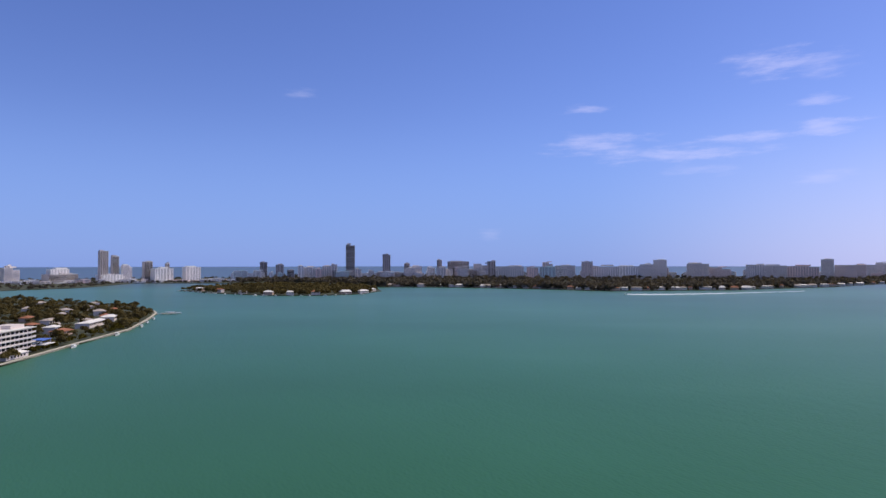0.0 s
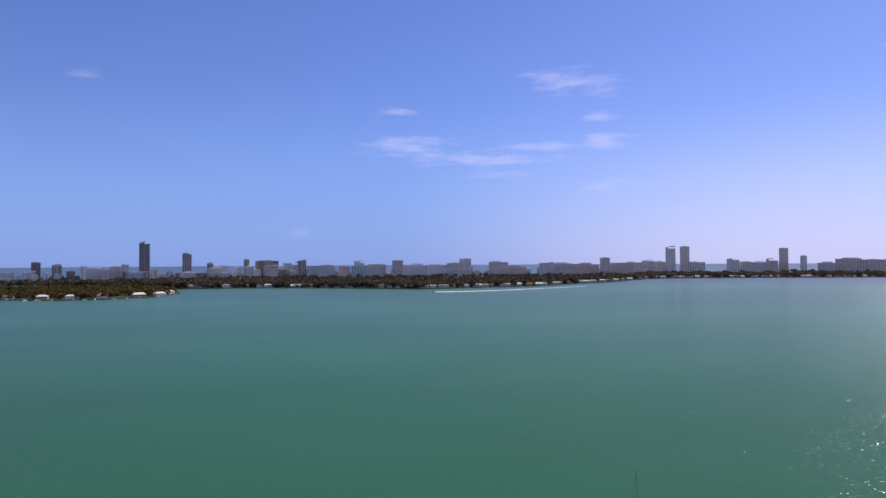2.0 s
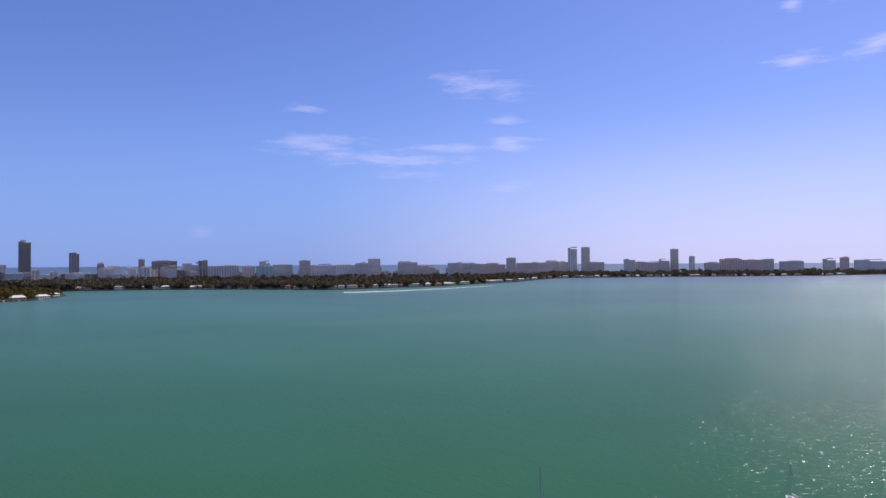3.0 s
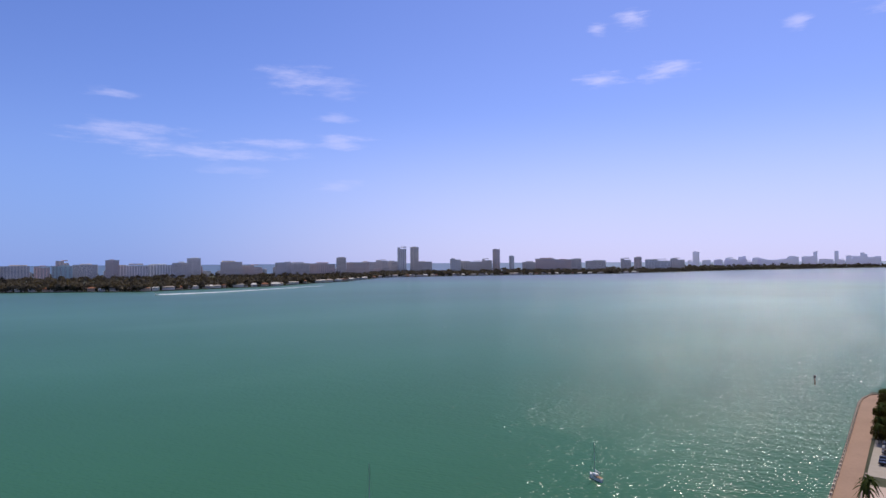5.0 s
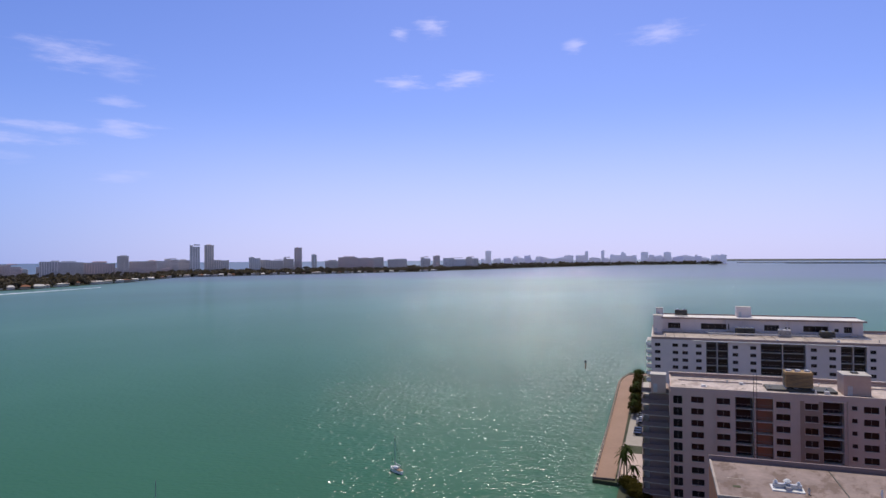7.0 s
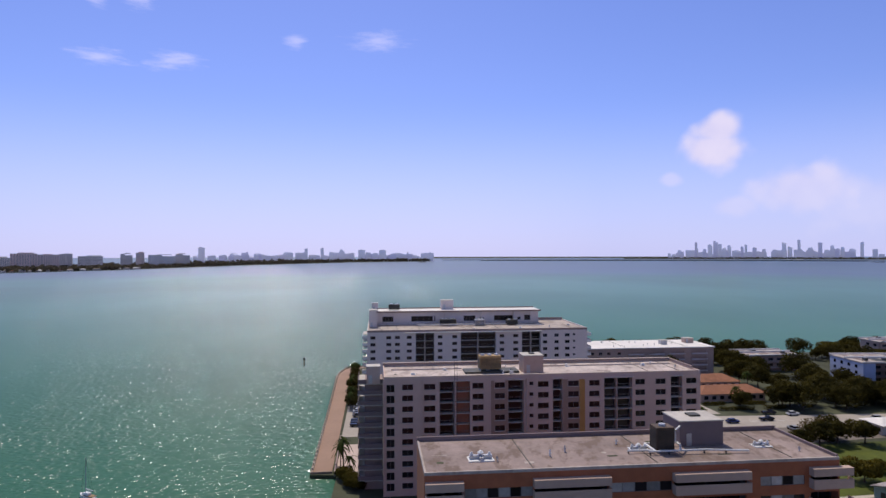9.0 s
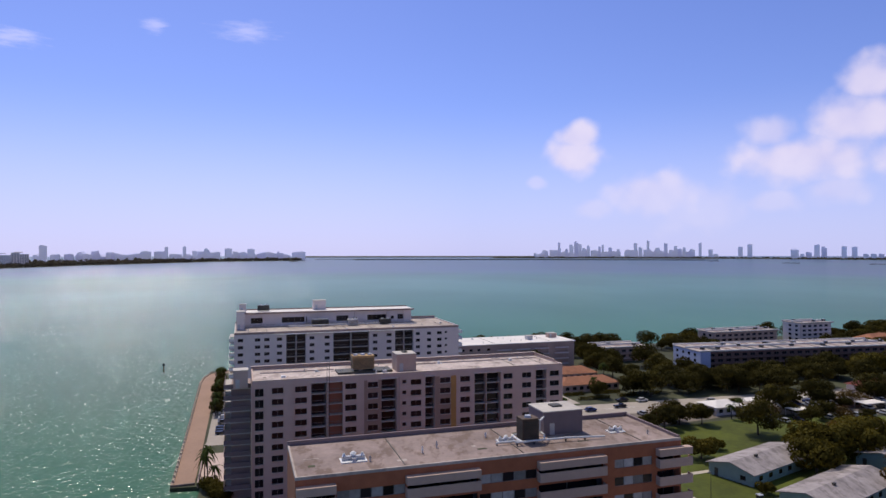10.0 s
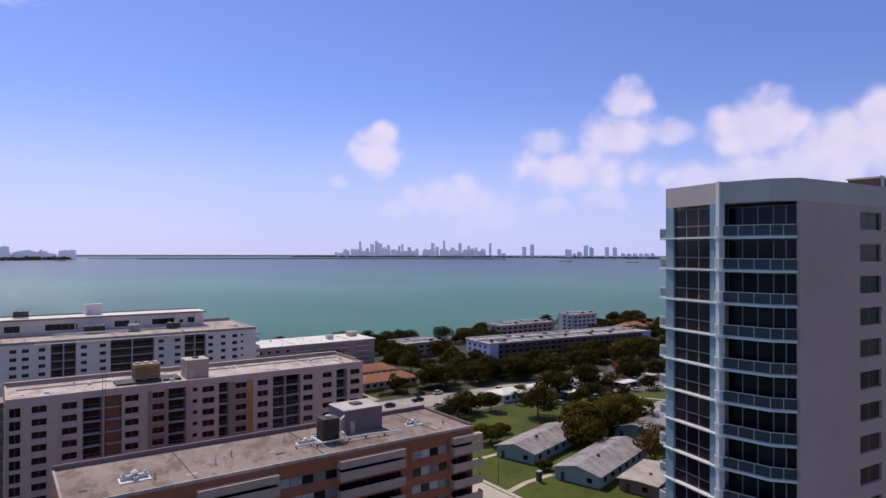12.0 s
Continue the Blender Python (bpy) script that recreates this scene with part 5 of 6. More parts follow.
hip_house(lot(128, 252, GROUND), 24, 11, 3.4, 5.8, BEIGE, TILE_ROOF, "beige house with an orange clay tile roof", "clay-roofed houses")
hip_house(lot(238, 190, GROUND), 16, 10, 3.2, 5.6, WHITE_WALL, RED_ROOF, "white house with a dark red roof", "clay-roofed houses")
hip_house(lot(158, 183, GROUND), 12, 9, 3.0, 4.4, WHITE_WALL, ROOF_WHITE, "white pavilion with a white hipped roof", "garden pavilions")
hip_house(lot(212, 178, GROUND), 9, 6, 2.8, 3.4, BROWN, SHED_ROOF, "small brown shed with a grey roof", "garden pavilions")
hip_house(lot(360, 285, GROUND), 22, 12, 5.0, 8.0, BEIGE, TILE_ROOF, "beige house with an orange clay tile roof", "clay-roofed houses")
hip_house(lot(392, 300, GROUND), 20, 12, 4.0, 6.5, WHITE_WALL, TILE_ROOF, "white house with an orange clay tile roof", "clay-roofed houses")


# ---- cars ----
def car_paint(name, c):
    return paint(name, c, 0.25, 0.03, 0.5, 0.3, metal=0.2)


CAR_COLOURS = [("white", (0.75, 0.75, 0.75)), ("silver", (0.45, 0.46, 0.48)), ("black", (0.02, 0.02, 0.025)), ("dark blue", (0.03, 0.05, 0.16)), ("red", (0.35, 0.03, 0.03)), ("grey", (0.18, 0.18, 0.19))]
RUBBER = paint("tyre_rubber", (0.02, 0.02, 0.02), 0.9, 0.1)


def build_car(colour, mat, pickup=False):
    t = thing("pickup_truck" if pickup else "car", pose(0, 0, -50), f"parked {colour} {'pickup truck' if pickup else 'car'} on sunlit asphalt", "truck" if pickup else "car", "parked cars")
    s = 1.15 if pickup else 1.0
    b = boxes((-2.2 * s, 2.2 * s, -0.88, 0.88, 0.35, 0.95))
    bmesh.ops.bevel(b, geom=b.edges[:], offset=0.14, segments=2, affect="EDGES")
    part("body", b, mat, t)
    c = bmesh.new()
    x0, x1 = (-0.2, 1.3) if pickup else (-1.7, 1.0)
    vs = quad_box(c, x0, x1, -0.8, 0.8, 0.93, 1.48)
    for v in vs[4:]:
        v.co.x = v.co.x * 0.72 + (x0 + x1) * 0.14
        v.co.y *= 0.82
    part("windows", c, GLASS_DARK, t)
    part("cabin_roof", boxes((x0 * 0.72 + (x0 + x1) * 0.14, x1 * 0.72 + (x0 + x1) * 0.14, -0.65, 0.65, 1.47, 1.53)), mat, t)
    for x in (-1.35 * s, 1.4 * s):
        for y in (-0.86, 0.86):
            w = bmesh.new()
            bmesh.ops.create_cone(w, cap_ends=True, segments=14, radius1=0.33, radius2=0.33, depth=0.2, matrix=pose(x, y, 0.33, 90))
            part("wheel", w, RUBBER, t)
    return t


CARS = [build_car(n, car_paint("car_" + n.replace(" ", "_"), c), i == 2) for i, (n, c) in enumerate(CAR_COLOURS)]
spots = [(138.9, 212.0, 0, 2), (132.8, 203.8, 0, 2), (119.4, 202.0, 0, 3), (146.0, 209.2, 3, 0), (104.0, 204.0, 0, 5), (171, 200.5, 0, 1)]
rc = random.Random(21)
spots += [(-6.0, 212 + 3.1 * k, rc.uniform(-4, 4), rc.choice((0, 0, 1, 2, 5))) for k in range(24) if k not in (3, 11, 16)]
spots += [(134 + 6.4 * k, 191.6 - 0.35 * k, 90 + rc.uniform(-6, 6), rc.randrange(6)) for k in range(14) if k % 5 != 2]
spots += [(176 + 7.0 * k, 176.5 - 0.3 * k, 90 + rc.uniform(-6, 6), rc.randrange(6)) for k in range(12) if k % 4 != 1]
spots += [(168 + 6.0 * k, 169.5 - 0.3 * k, 90 + rc.uniform(-6, 6), rc.choice((0, 0, 1, 5, 2))) for k in range(16) if k % 6 != 3]
spots += [(150 + 5.6 * k, 186.8 - 0.3 * k, 90 + rc.uniform(-5, 5), rc.choice((0, 0, 1, 4, 2))) for k in range(18) if k % 4 != 0]
spots += [(88 + 4.2 * k, 231, 90, rc.randrange(6)) for k in range(7)]
used = set()
for u, v, turn, i in spots:
    m = lot(u, v, GROUND + 0.1, turn)
    if i in used:
        copy_thing(CARS[i], m)
    else:
        CARS[i].matrix_world = m
        used.add(i)

# ---- trees ----
BARK = paint("tree_bark", (0.10, 0.075, 0.055), 0.95, 0.2, 0.3)
LEAF_OLIVE = foliage("olive_leaves", (0.028, 0.028, 0.006), (0.125, 0.100, 0.016), 0.35)
LEAF_RUST = foliage("rusty_leaves", (0.05, 0.035, 0.014), (0.15, 0.095, 0.030), 0.4)
LEAF_PALM = foliage("palm_fronds", (0.022, 0.035, 0.010), (0.075, 0.10, 0.025))


def swell_out(n):
    return n / np.linalg.norm(n, axis=1)[:, None]


def leaf_mesh(name, lobes, count, size, mat, seed):
    """Many small bent leaves on the shells of a few uneven lobes (centre, radii)."""
    r = np.random.RandomState(seed)
    vol = np.array([l[1][0] * l[1][1] * l[1][2] for l in lobes]) ** 0.67
    pick = r.choice(len(lobes), count, p=vol / vol.sum())
    c, rad = np.array([l[0] for l in lobes])[pick], np.array([l[1] for l in lobes])[pick]
    n = r.normal(size=(count, 3))
    n /= np.linalg.norm(n, axis=1)[:, None]
    p = c + n * rad * (r.uniform(0.55, 1.12, (count, 1)) ** 0.6)
    a = np.cross(n + r.normal(scale=0.6, size=(count, 3)), r.normal(size=(count, 3)))
    a /= np.linalg.norm(a, axis=1)[:, None]
    b = np.cross(n + r.normal(scale=0.5, size=(count, 3)), a)
    b /= np.linalg.norm(b, axis=1)[:, None]
    s = size * r.uniform(0.6, 1.4, (count, 1))
    v = np.stack([p - a * s, p - b * s * 0.6, p + a * s, p + b * s * 0.6 + n * s * 0.2], 1).reshape(-1, 3)
    f = np.arange(4 * count).reshape(-1, 4)
    me = bpy.data.meshes.new(name)
    me.from_pydata(v.tolist(), [], f.tolist())
    me.normals_split_custom_set_from_vertices(np.repeat(swell_out(n + r.normal(scale=0.22, size=(count, 3))), 4, axis=0).tolist())
    me.materials.append(mat)
    return me


def build_tree(seed, height, spread, mat, label, count=2200, size=0.42):
    r = random.Random(seed)
    t = thing("tree", pose(0, 0, -60), label, "tree", "garden trees")
    b = bmesh.new()
    fork = height * 0.32
    limb(b, (0, 0, -0.2), (0.1, 0.05, fork), 0.05 * height * 0.5 + 0.08, 0.03 * height * 0.5 + 0.06)
    lobes = []
    n = r.randint(5, 8)
    for k in range(n):
        a = 2 * math.pi * (k + r.uniform(-0.3, 0.3)) / n
        q = spread * r.uniform(0.35, 0.72)
        z = height * r.uniform(0.42, 0.78)
        c = (q * math.cos(a), q * math.sin(a), z)
        limb(b, (0.1, 0.05, fork * 0.95), c, 0.13, 0.04, 5)
        s = spread * r.uniform(0.38, 0.56)
        lobes.append((c, (s, s, s * r.uniform(0.62, 0.9))))
    lobes.append(((0, 0, height * 0.8), (spread * 0.45, spread * 0.45, height * 0.2)))
    part("trunk", b, BARK, t)
    part("crown", leaf_mesh("crown", lobes, int(count * 1.1), size * 0.86, mat, seed), None, t)
    return t


def build_palm(seed, height, label):
    r = random.Random(seed)
    t = thing("palm_tree", pose(0, 0, -60), label, "palm tree", "palms")
    b = bmesh.new()
    for k in range(4):
        limb(b, (0.25 * math.sin(k * 0.5), 0, height * k / 4), (0.25 * math.sin((k + 1) * 0.5), 0, height * (k + 1) / 4), 0.2 - 0.02 * k, 0.18 - 0.02 * k)
    part("trunk", b, BARK, t)
    f = bmesh.new()
    x0 = 0.25 * math.sin(2.0)
    for k in range(18):
        a, up = 2 * math.pi * k / 18 + r.uniform(-0.2, 0.2), r.uniform(-0.25, 0.9)
        ln = r.uniform(2.3, 3.2)
        prev = None
        for j in range(6):
            s = j / 5
            q = Vector((x0 + math.cos(a) * ln * s, math.sin(a) * ln * s, height + ln * (up * s - 0.95 * s * s)))
            side = Vector((-math.sin(a), math.cos(a), -0.25)) * (0.42 * (1 - s) ** 0.6 + 0.02) * (0.5 if j == 0 else 1)
            side2 = Vector((math.sin(a), -math.cos(a), -0.25)) * side.length
            row = [f.verts.new(q + side), f.verts.new(q), f.verts.new(q + side2)]
            if prev:
                f.faces.new((prev[0], prev[1], row[1], row[0]))
                f.faces.new((prev[1], prev[2], row[2], row[1]))
            prev = row
    part("crown", f, LEAF_PALM, t)
    return t


TREES = [build_tree(11, 9.5, 5.2, LEAF, "dense dark green broadleaf tree in a garden"), build_tree(12, 10.5, 6.0, LEAF, "wide dark green broadleaf tree in a garden", 2700),
         build_tree(13, 7.5, 4.2, LEAF, "small round dark green tree", 1700), build_tree(14, 8.0, 7.0, LEAF_OLIVE, "wide spreading olive green tree", 3000),
         build_tree(15, 5.5, 4.6, LEAF_OLIVE, "low round olive green tree", 1800), build_tree(16, 7.0, 5.0, LEAF_RUST, "tree with thin rusty brown leaves", 1300, 0.34)]
PALMS = [build_palm(31, 8.0, "tall palm tree with drooping fronds"), build_palm(32, 5.5, "short palm tree with drooping fronds")]
placed = set()


def plant(kind, m):
    if kind in placed:
        return copy_thing(kind, m)
    kind.matrix_world = m
    placed.add(kind)
    return kind


def grow(i, u, v, s=1.0, turn=0.0):
    return plant(TREES[i], lot(u, v, GROUND, turn) @ Matrix.Diagonal((1, 1, 1, 1))) if s == 1.0 else scaled(plant(TREES[i], lot(u, v, GROUND, turn)), s)


def scaled(ob, s):
    ob.scale = (s, s, s)
    return ob


rt = random.Random(41)
for i, u, v, s in ((1, 158, 262, 1), (0, 154, 222, 0.9), (0, 163, 241, 1), (1, 184, 251, 1), (1, 181, 221, 1), (1, 207, 203, 1), (0, 203, 181, 1), (1, 154, 160, 1.05),
                   (0, 202, 209, 1), (3, 150, 136, 1.3), (3, 161, 134, 1.2), (3, 142, 128, 1.1), (3, 170, 136, 1.0), (5, 164, 142, 1.1), (4, 121, 146, 1.0), (5, 148, 108, 1.25), (5, 157, 114, 1.1), (2, 130, 174, 1), (2, 138, 177, 0.9),
                   (0, 284, 214, 1), (1, 190, 214, 1), (5, 176, 150, 0.7), (4, 131, 152, 0.55), (2, 189, 168, 0.9), (5, 193, 163, 0.8), (4, 118, 120, 0.5), (4, 124, 112, 0.45),
                   (2, 146, 176, 0.9), (2, 122, 172, 0.8), (5, 140, 183, 0.7), (4, 152, 186, 0.7)):
    grow(i, u, v, s, rt.uniform(0, 360))
blocked = [(204, 330, 240, 282), (258, 315, 300, 324), (326, 358, 302, 326), (90, 165, 282, 312), (176, 210, 286, 310), (120, 156, 228, 268), (234, 258, 186, 204), (100, 215, 108, 178),
           (-10, 90, 140, 290), (76, 100, 20, 240), (356, 384, 280, 300), (84, 330, 184, 214), (84, 124, 212, 238), (154, 174, 178, 196)]
count = 0
while count < 150:
    u, v = rt.uniform(100, 430), rt.uniform(180, 338)
    if any(a - 3 < u < b + 3 and c - 3 < v < d + 3 for a, b, c, d in blocked):
        continue
    grow(rt.choice((0, 0, 1, 1, 2, 2, 3)), u, v, rt.choice((0.8, 0.9, 1.0, 1.1)), rt.uniform(0, 360))
    count += 1
for k in range(24):
    grow(rt.choice((2, 2, 0, 4, 5)), rt.uniform(160, 300), rt.uniform(162, 196), rt.uniform(0.5, 0.8), rt.uniform(0, 360))
# street trees that half hide the road and the parked cars
for u, i, k in ((133, 5, 0.95), (139, 0, 0.8), (181, 1, 0.95), (189, 0, 0.9), (203, 1, 1.0), (216, 5, 0.9), (231, 1, 1.05), (246, 0, 1.0), (262, 1, 1.0), (279, 0, 0.9)):
    grow(i, u, 181.5 - max(0, u - 226) * 0.12 + rt.uniform(-1.5, 2), k, rt.uniform(0, 360))
for k in range(8):
    u = 152 + 21.0 * k + rt.uniform(-4, 4)
    grow(rt.choice((0, 1, 1, 2)), u, 216 - (u - 84) * 0.06 + rt.uniform(0, 5), rt.uniform(0.8, 1.1), rt.uniform(0, 360))
for k in range(44):
    grow(rt.choice((2, 0, 1)), rt.uniform(160, 330), rt.uniform(216, 238), rt.uniform(0.7, 1.0), rt.uniform(0, 360))
for k in range(18):
    grow(rt.choice((0, 1, 2)), rt.uniform(235, 420), rt.uniform(100, 158), rt.uniform(0.8, 1.0), rt.uniform(0, 360))
# clipped garden hedges in front of the clay-roofed houses
for u, v, ln in ((122, 226.5, 9), (135, 226.0, 12), (124, 218.5, 14), (142, 219.0, 8), (126, 247.5, 11)):
    lobes = [((x, 0.2 * math.sin(x), 0.8), (0.9, 0.75, 0.8)) for x in np.arange(0.5, ln, 0.9)]
    h = tagged(new("hedge", leaf_mesh("hedge", lobes, int(150 * ln), 0.16, LEAF_OLIVE, int(u))), "clipped olive green garden hedge beside a house", "hedge", "garden hedges")
    h.matrix_world = lot(u, v, GROUND - 0.1)
# white shade canopies among the parked cars
for u, v, w, d in ((176, 188.5, 9, 5), (196, 187, 7, 5), (150, 222, 8, 5), (214, 172, 10, 5), (236, 176, 8, 5), (182, 172.5, 7, 4.5)):
    c = thing("carport", lot(u, v, GROUND), "white sheet carport canopy on thin posts", "carport", "carports in the parking lot")
    part("canopy", boxes((0, w, 0, d, 2.5, 2.68)), ROOF_WHITE, c)
    for x in (0.2, w - 0.32):
        for y in (0.2, d - 0.32):
            part("post", boxes((x, x + 0.12, y, y + 0.12, 0, 2.5)), METAL, c)
# promenade planting
for k in range(16):
    u, v = -10.0 + rt.uniform(-0.6, 0.8), 236 + 4.9 * k
    if k % 3 == 0:
        scaled(plant(PALMS[k % 2], lot(u, v, GROUND, rt.uniform(0, 360))), rt.uniform(0.7, 0.95))
    grow(2, u + 0.6, v + 1.5, rt.uniform(0.42, 0.62), rt.uniform(0, 360))
for u, v, i, s in ((-8.5, 169.5, 0, 1.0), (-6.6, 167.0, 1, 0.8), (-9.4, 172.6, 1, 0.95), (136, 228, 0, 0.8), (152, 246, 0, 1.0), (160, 178, 1, 0.9), (165, 180, 0, 0.8), (111, 206, 1, 0.8)):
    scaled(plant(PALMS[i], lot(u, v, GROUND, rt.uniform(0, 360))), s)
for k in range(5):
    grow(4, -8.0 + k * 0.8, 164 - 2.2 * k, 0.5, rt.uniform(0, 360))

# ---- far woods ----
def woods(name, spots, label, seed, mat, leaves=46, size=0.34):
    """Uneven crowns of many loose leaf sprays; spots of x, y, z, radius, height."""
    r = np.random.RandomState(seed)
    P = np.repeat(np.array(spots), leaves, axis=0)
    k = len(P)
    lump = np.repeat(r.normal(scale=0.5, size=(len(spots) * 4, 3)), (leaves + 3) // 4, axis=0).reshape(len(spots), -1, 3)[:, :leaves].reshape(-1, 3)
    n = r.normal(size=(k, 3))
    n /= np.linalg.norm(n, axis=1)[:, None]
    n[:, 2] = np.abs(n[:, 2]) * 0.9 - 0.15
    c = P[:, :3] + np.stack([np.zeros(k), np.zeros(k), P[:, 4] * 0.5], 1)
    p = c + (lump * np.array((0.7, 0.7, 0.4)) + n * np.array((0.62, 0.62, 0.55)) * r.uniform(0.7, 1.1, (k, 1))) * P[:, 3:4]
    a = np.cross(n + r.normal(scale=0.5, size=(k, 3)), r.normal(size=(k, 3)))
    a /= np.linalg.norm(a, axis=1)[:, None]
    b = np.cross(n + r.normal(scale=0.4, size=(k, 3)), a)
    b /= np.linalg.norm(b, axis=1)[:, None]
    s = P[:, 3:4] * size * r.uniform(0.6, 1.4, (k, 1))
    v = np.stack([p - a * s, p - b * s * 0.75, p + a * s, p + b * s * 0.75 + n * s * 0.25], 1)
    v[..., 2] = np.maximum(v[..., 2], P[:, None, 2] - 0.3)
    f = np.arange(4 * k).reshape(-1, 4)
    me = bpy.data.meshes.new(name)
    me.from_pydata(v.reshape(-1, 3).tolist(), [], f.tolist())
    me.normals_split_custom_set_from_vertices(np.repeat(swell_out(n + r.normal(scale=0.2, size=(k, 3))), 4, axis=0).tolist())
    me.materials.append(mat)
    return tagged(new(name, me), label, "trees", kind="stuff")


rw = random.Random(77)


def inside(poly, x, y):
    hit = False
    for (x0, y0), (x1, y1) in zip(poly, poly[1:] + poly[:1]):
        if (y0 > y) != (y1 > y) and x < (x1 - x0) * (y - y0) / (y1 - y0) + x0:
            hit = not hit
    return hit


POINT = [(-253, 362), (-265, 457), (-276.5, 554), (-304.5, 647), (-334, 730), (-397, 833), (-560, 950), (-760, 1070), (-1090, 1170), (-1190, 800), (-700, 320)]
ISLE = [(-560, 1360), (-430, 1232), (-310, 1152), (-222, 1158), (-164, 1210), (-140, 1330), (-156, 1438), (-262, 1590), (-478, 1630)]


def scatter(poly, n, grow_range, clear):
    xs, ys, out = [p[0] for p in poly], [p[1] for p in poly], []
    while len(out) < n:
        x, y = rw.uniform(min(xs), max(xs)), rw.uniform(min(ys), max(ys))
        if inside(poly, x, y) and not any(abs(x - a) < w and abs(y - b) < d for a, b, w, d in clear):
            s = rw.uniform(*grow_range)
            out.append((x, y, 1.0, s, s * rw.uniform(1.2, 1.7)))
    return out


# houses on the wooded point: place, turn, width, depth, eave, ridge, roof
HOUSE_WHITE = [(-312, 560, 100, 44, 12, 4.5, 6.0, 0), (-326, 628, 110, 26, 12, 4.5, 6.0, 0), (-318, 520, 95, 14, 10, 5.0, 6.5, 0), (-372, 700, 120, 18, 12, 5, 7, 0),
               (-345, 655, 112, 16, 9, 3.5, 5.5, 1), (-300, 500, 95, 18, 11, 3.5, 5.5, 1), (-360, 580, 80, 14, 10, 5, 7, 0), (-420, 720, 130, 15, 11, 5, 7, 0), (-405, 620, 100, 14, 9, 4, 6, 1),
               (-440, 560, 90, 16, 10, 5, 7, 0), (-470, 640, 100, 15, 10, 4, 6.5, 1), (-480, 740, 120, 15, 10, 5, 7, 0)]
HOUSE_MORE = [(-335, 600, 105, 12, 9, 4, 5.5, 0), (-392, 660, 115, 13, 9, 5, 6.5, 0), (-380, 745, 125, 12, 9, 4, 6, 1), (-430, 780, 130, 14, 10, 5, 7, 0), (-350, 540, 90, 12, 9, 5, 6.5, 1), (-500, 690, 110, 15, 10, 5, 7, 0), (-410, 550, 95, 13, 9, 5, 7, 0),
              (-395, 500, 90, 14, 10, 5, 7, 1), (-455, 840, 135, 15, 10, 5, 7, 0), (-360, 460, 85, 16, 11, 5, 7, 1), (-520, 830, 120, 16, 12, 6, 8, 0), (-560, 700, 100, 15, 10, 5, 7, 0), (-540, 590, 95, 15, 10, 5, 7, 1)]
clear = []
for x, y, turn, w, d, e, rdg, tile in HOUSE_WHITE + HOUSE_MORE:
    m = pose(x, y, 1.0, 0, 0, turn)
    hip_house(m, w, d, e, rdg, WHITE_WALL if not tile else BEIGE, TILE_ROOF if tile else (ROOF_WHITE if x > -330 else ROOF_PALE),
              "waterside villa with an orange clay roof" if tile else "white waterside villa with a pale roof", "villas on the point")
    c = m @ Vector((w / 2, d / 2, 0))
    q = max(w, d) * 0.42
    clear.append((c.x, c.y, q * 0.5 + 2, q * 0.7 + 2))
clear.append((-282, 398, 22, 34))
near_spots = scatter(POINT, 1900, (3.0, 5.6), clear)
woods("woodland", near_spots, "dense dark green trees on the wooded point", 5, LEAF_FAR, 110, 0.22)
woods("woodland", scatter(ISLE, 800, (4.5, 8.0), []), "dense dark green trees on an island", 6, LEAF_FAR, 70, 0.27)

garden = []
for k in range(150):
    s = rw.random()
    x, y = (-258 - 16 * s / 0.35, 400 + 150 * s / 0.35) if s < 0.35 else (-274 - 58 * (s - 0.35) / 0.65, 550 + 180 * (s - 0.35) / 0.65)
    g = rw.uniform(1.4, 2.8)
    garden.append((x - 4 - rw.random() * 9, y, 1.0, g, g * rw.uniform(1.2, 2.0)))
woods("garden_shrubs", garden, "green garden shrubs and small trees behind the seawall", 12, LEAF_OLIVE, 70, 0.26)

spots = []
while len(spots) < 5200:
    a = rw.uniform(-82, 44)
    d0, d1 = between(NEAR_SHORE, a), between(FAR_SHORE, a)
    d = d0 + 16 + (d1 - d0 - 30) * rw.random() ** 1.9
    if d > 4300:
        continue
    if a > 18 and rw.random() < 0.55:
        continue
    s = rw.uniform(5.5, 10.0) * (0.55 if a > 18 else 1.0)
    p = polar(a, d, sea_level(d) + 1)
    spots.append((p.x, p.y, p.z, s, s * rw.uniform(1.2, 2.2)))
woods("woodland", spots, "dark green trees along the far shore", 7, LEAF_HAZY)
front = []
a = 6.0
while a > -74:
    d = between(NEAR_SHORE, a) + rw.uniform(14, 40)
    s = rw.uniform(4.5, 8.0)
    p = polar(a, d, sea_level(d) + 1)
    front.append((p.x, p.y, p.z, s, s * 1.3))
    a -= rw.uniform(0.05, 0.25)
woods("woodland", front, "dark green trees at the water's edge", 8, LEAF_HAZY)

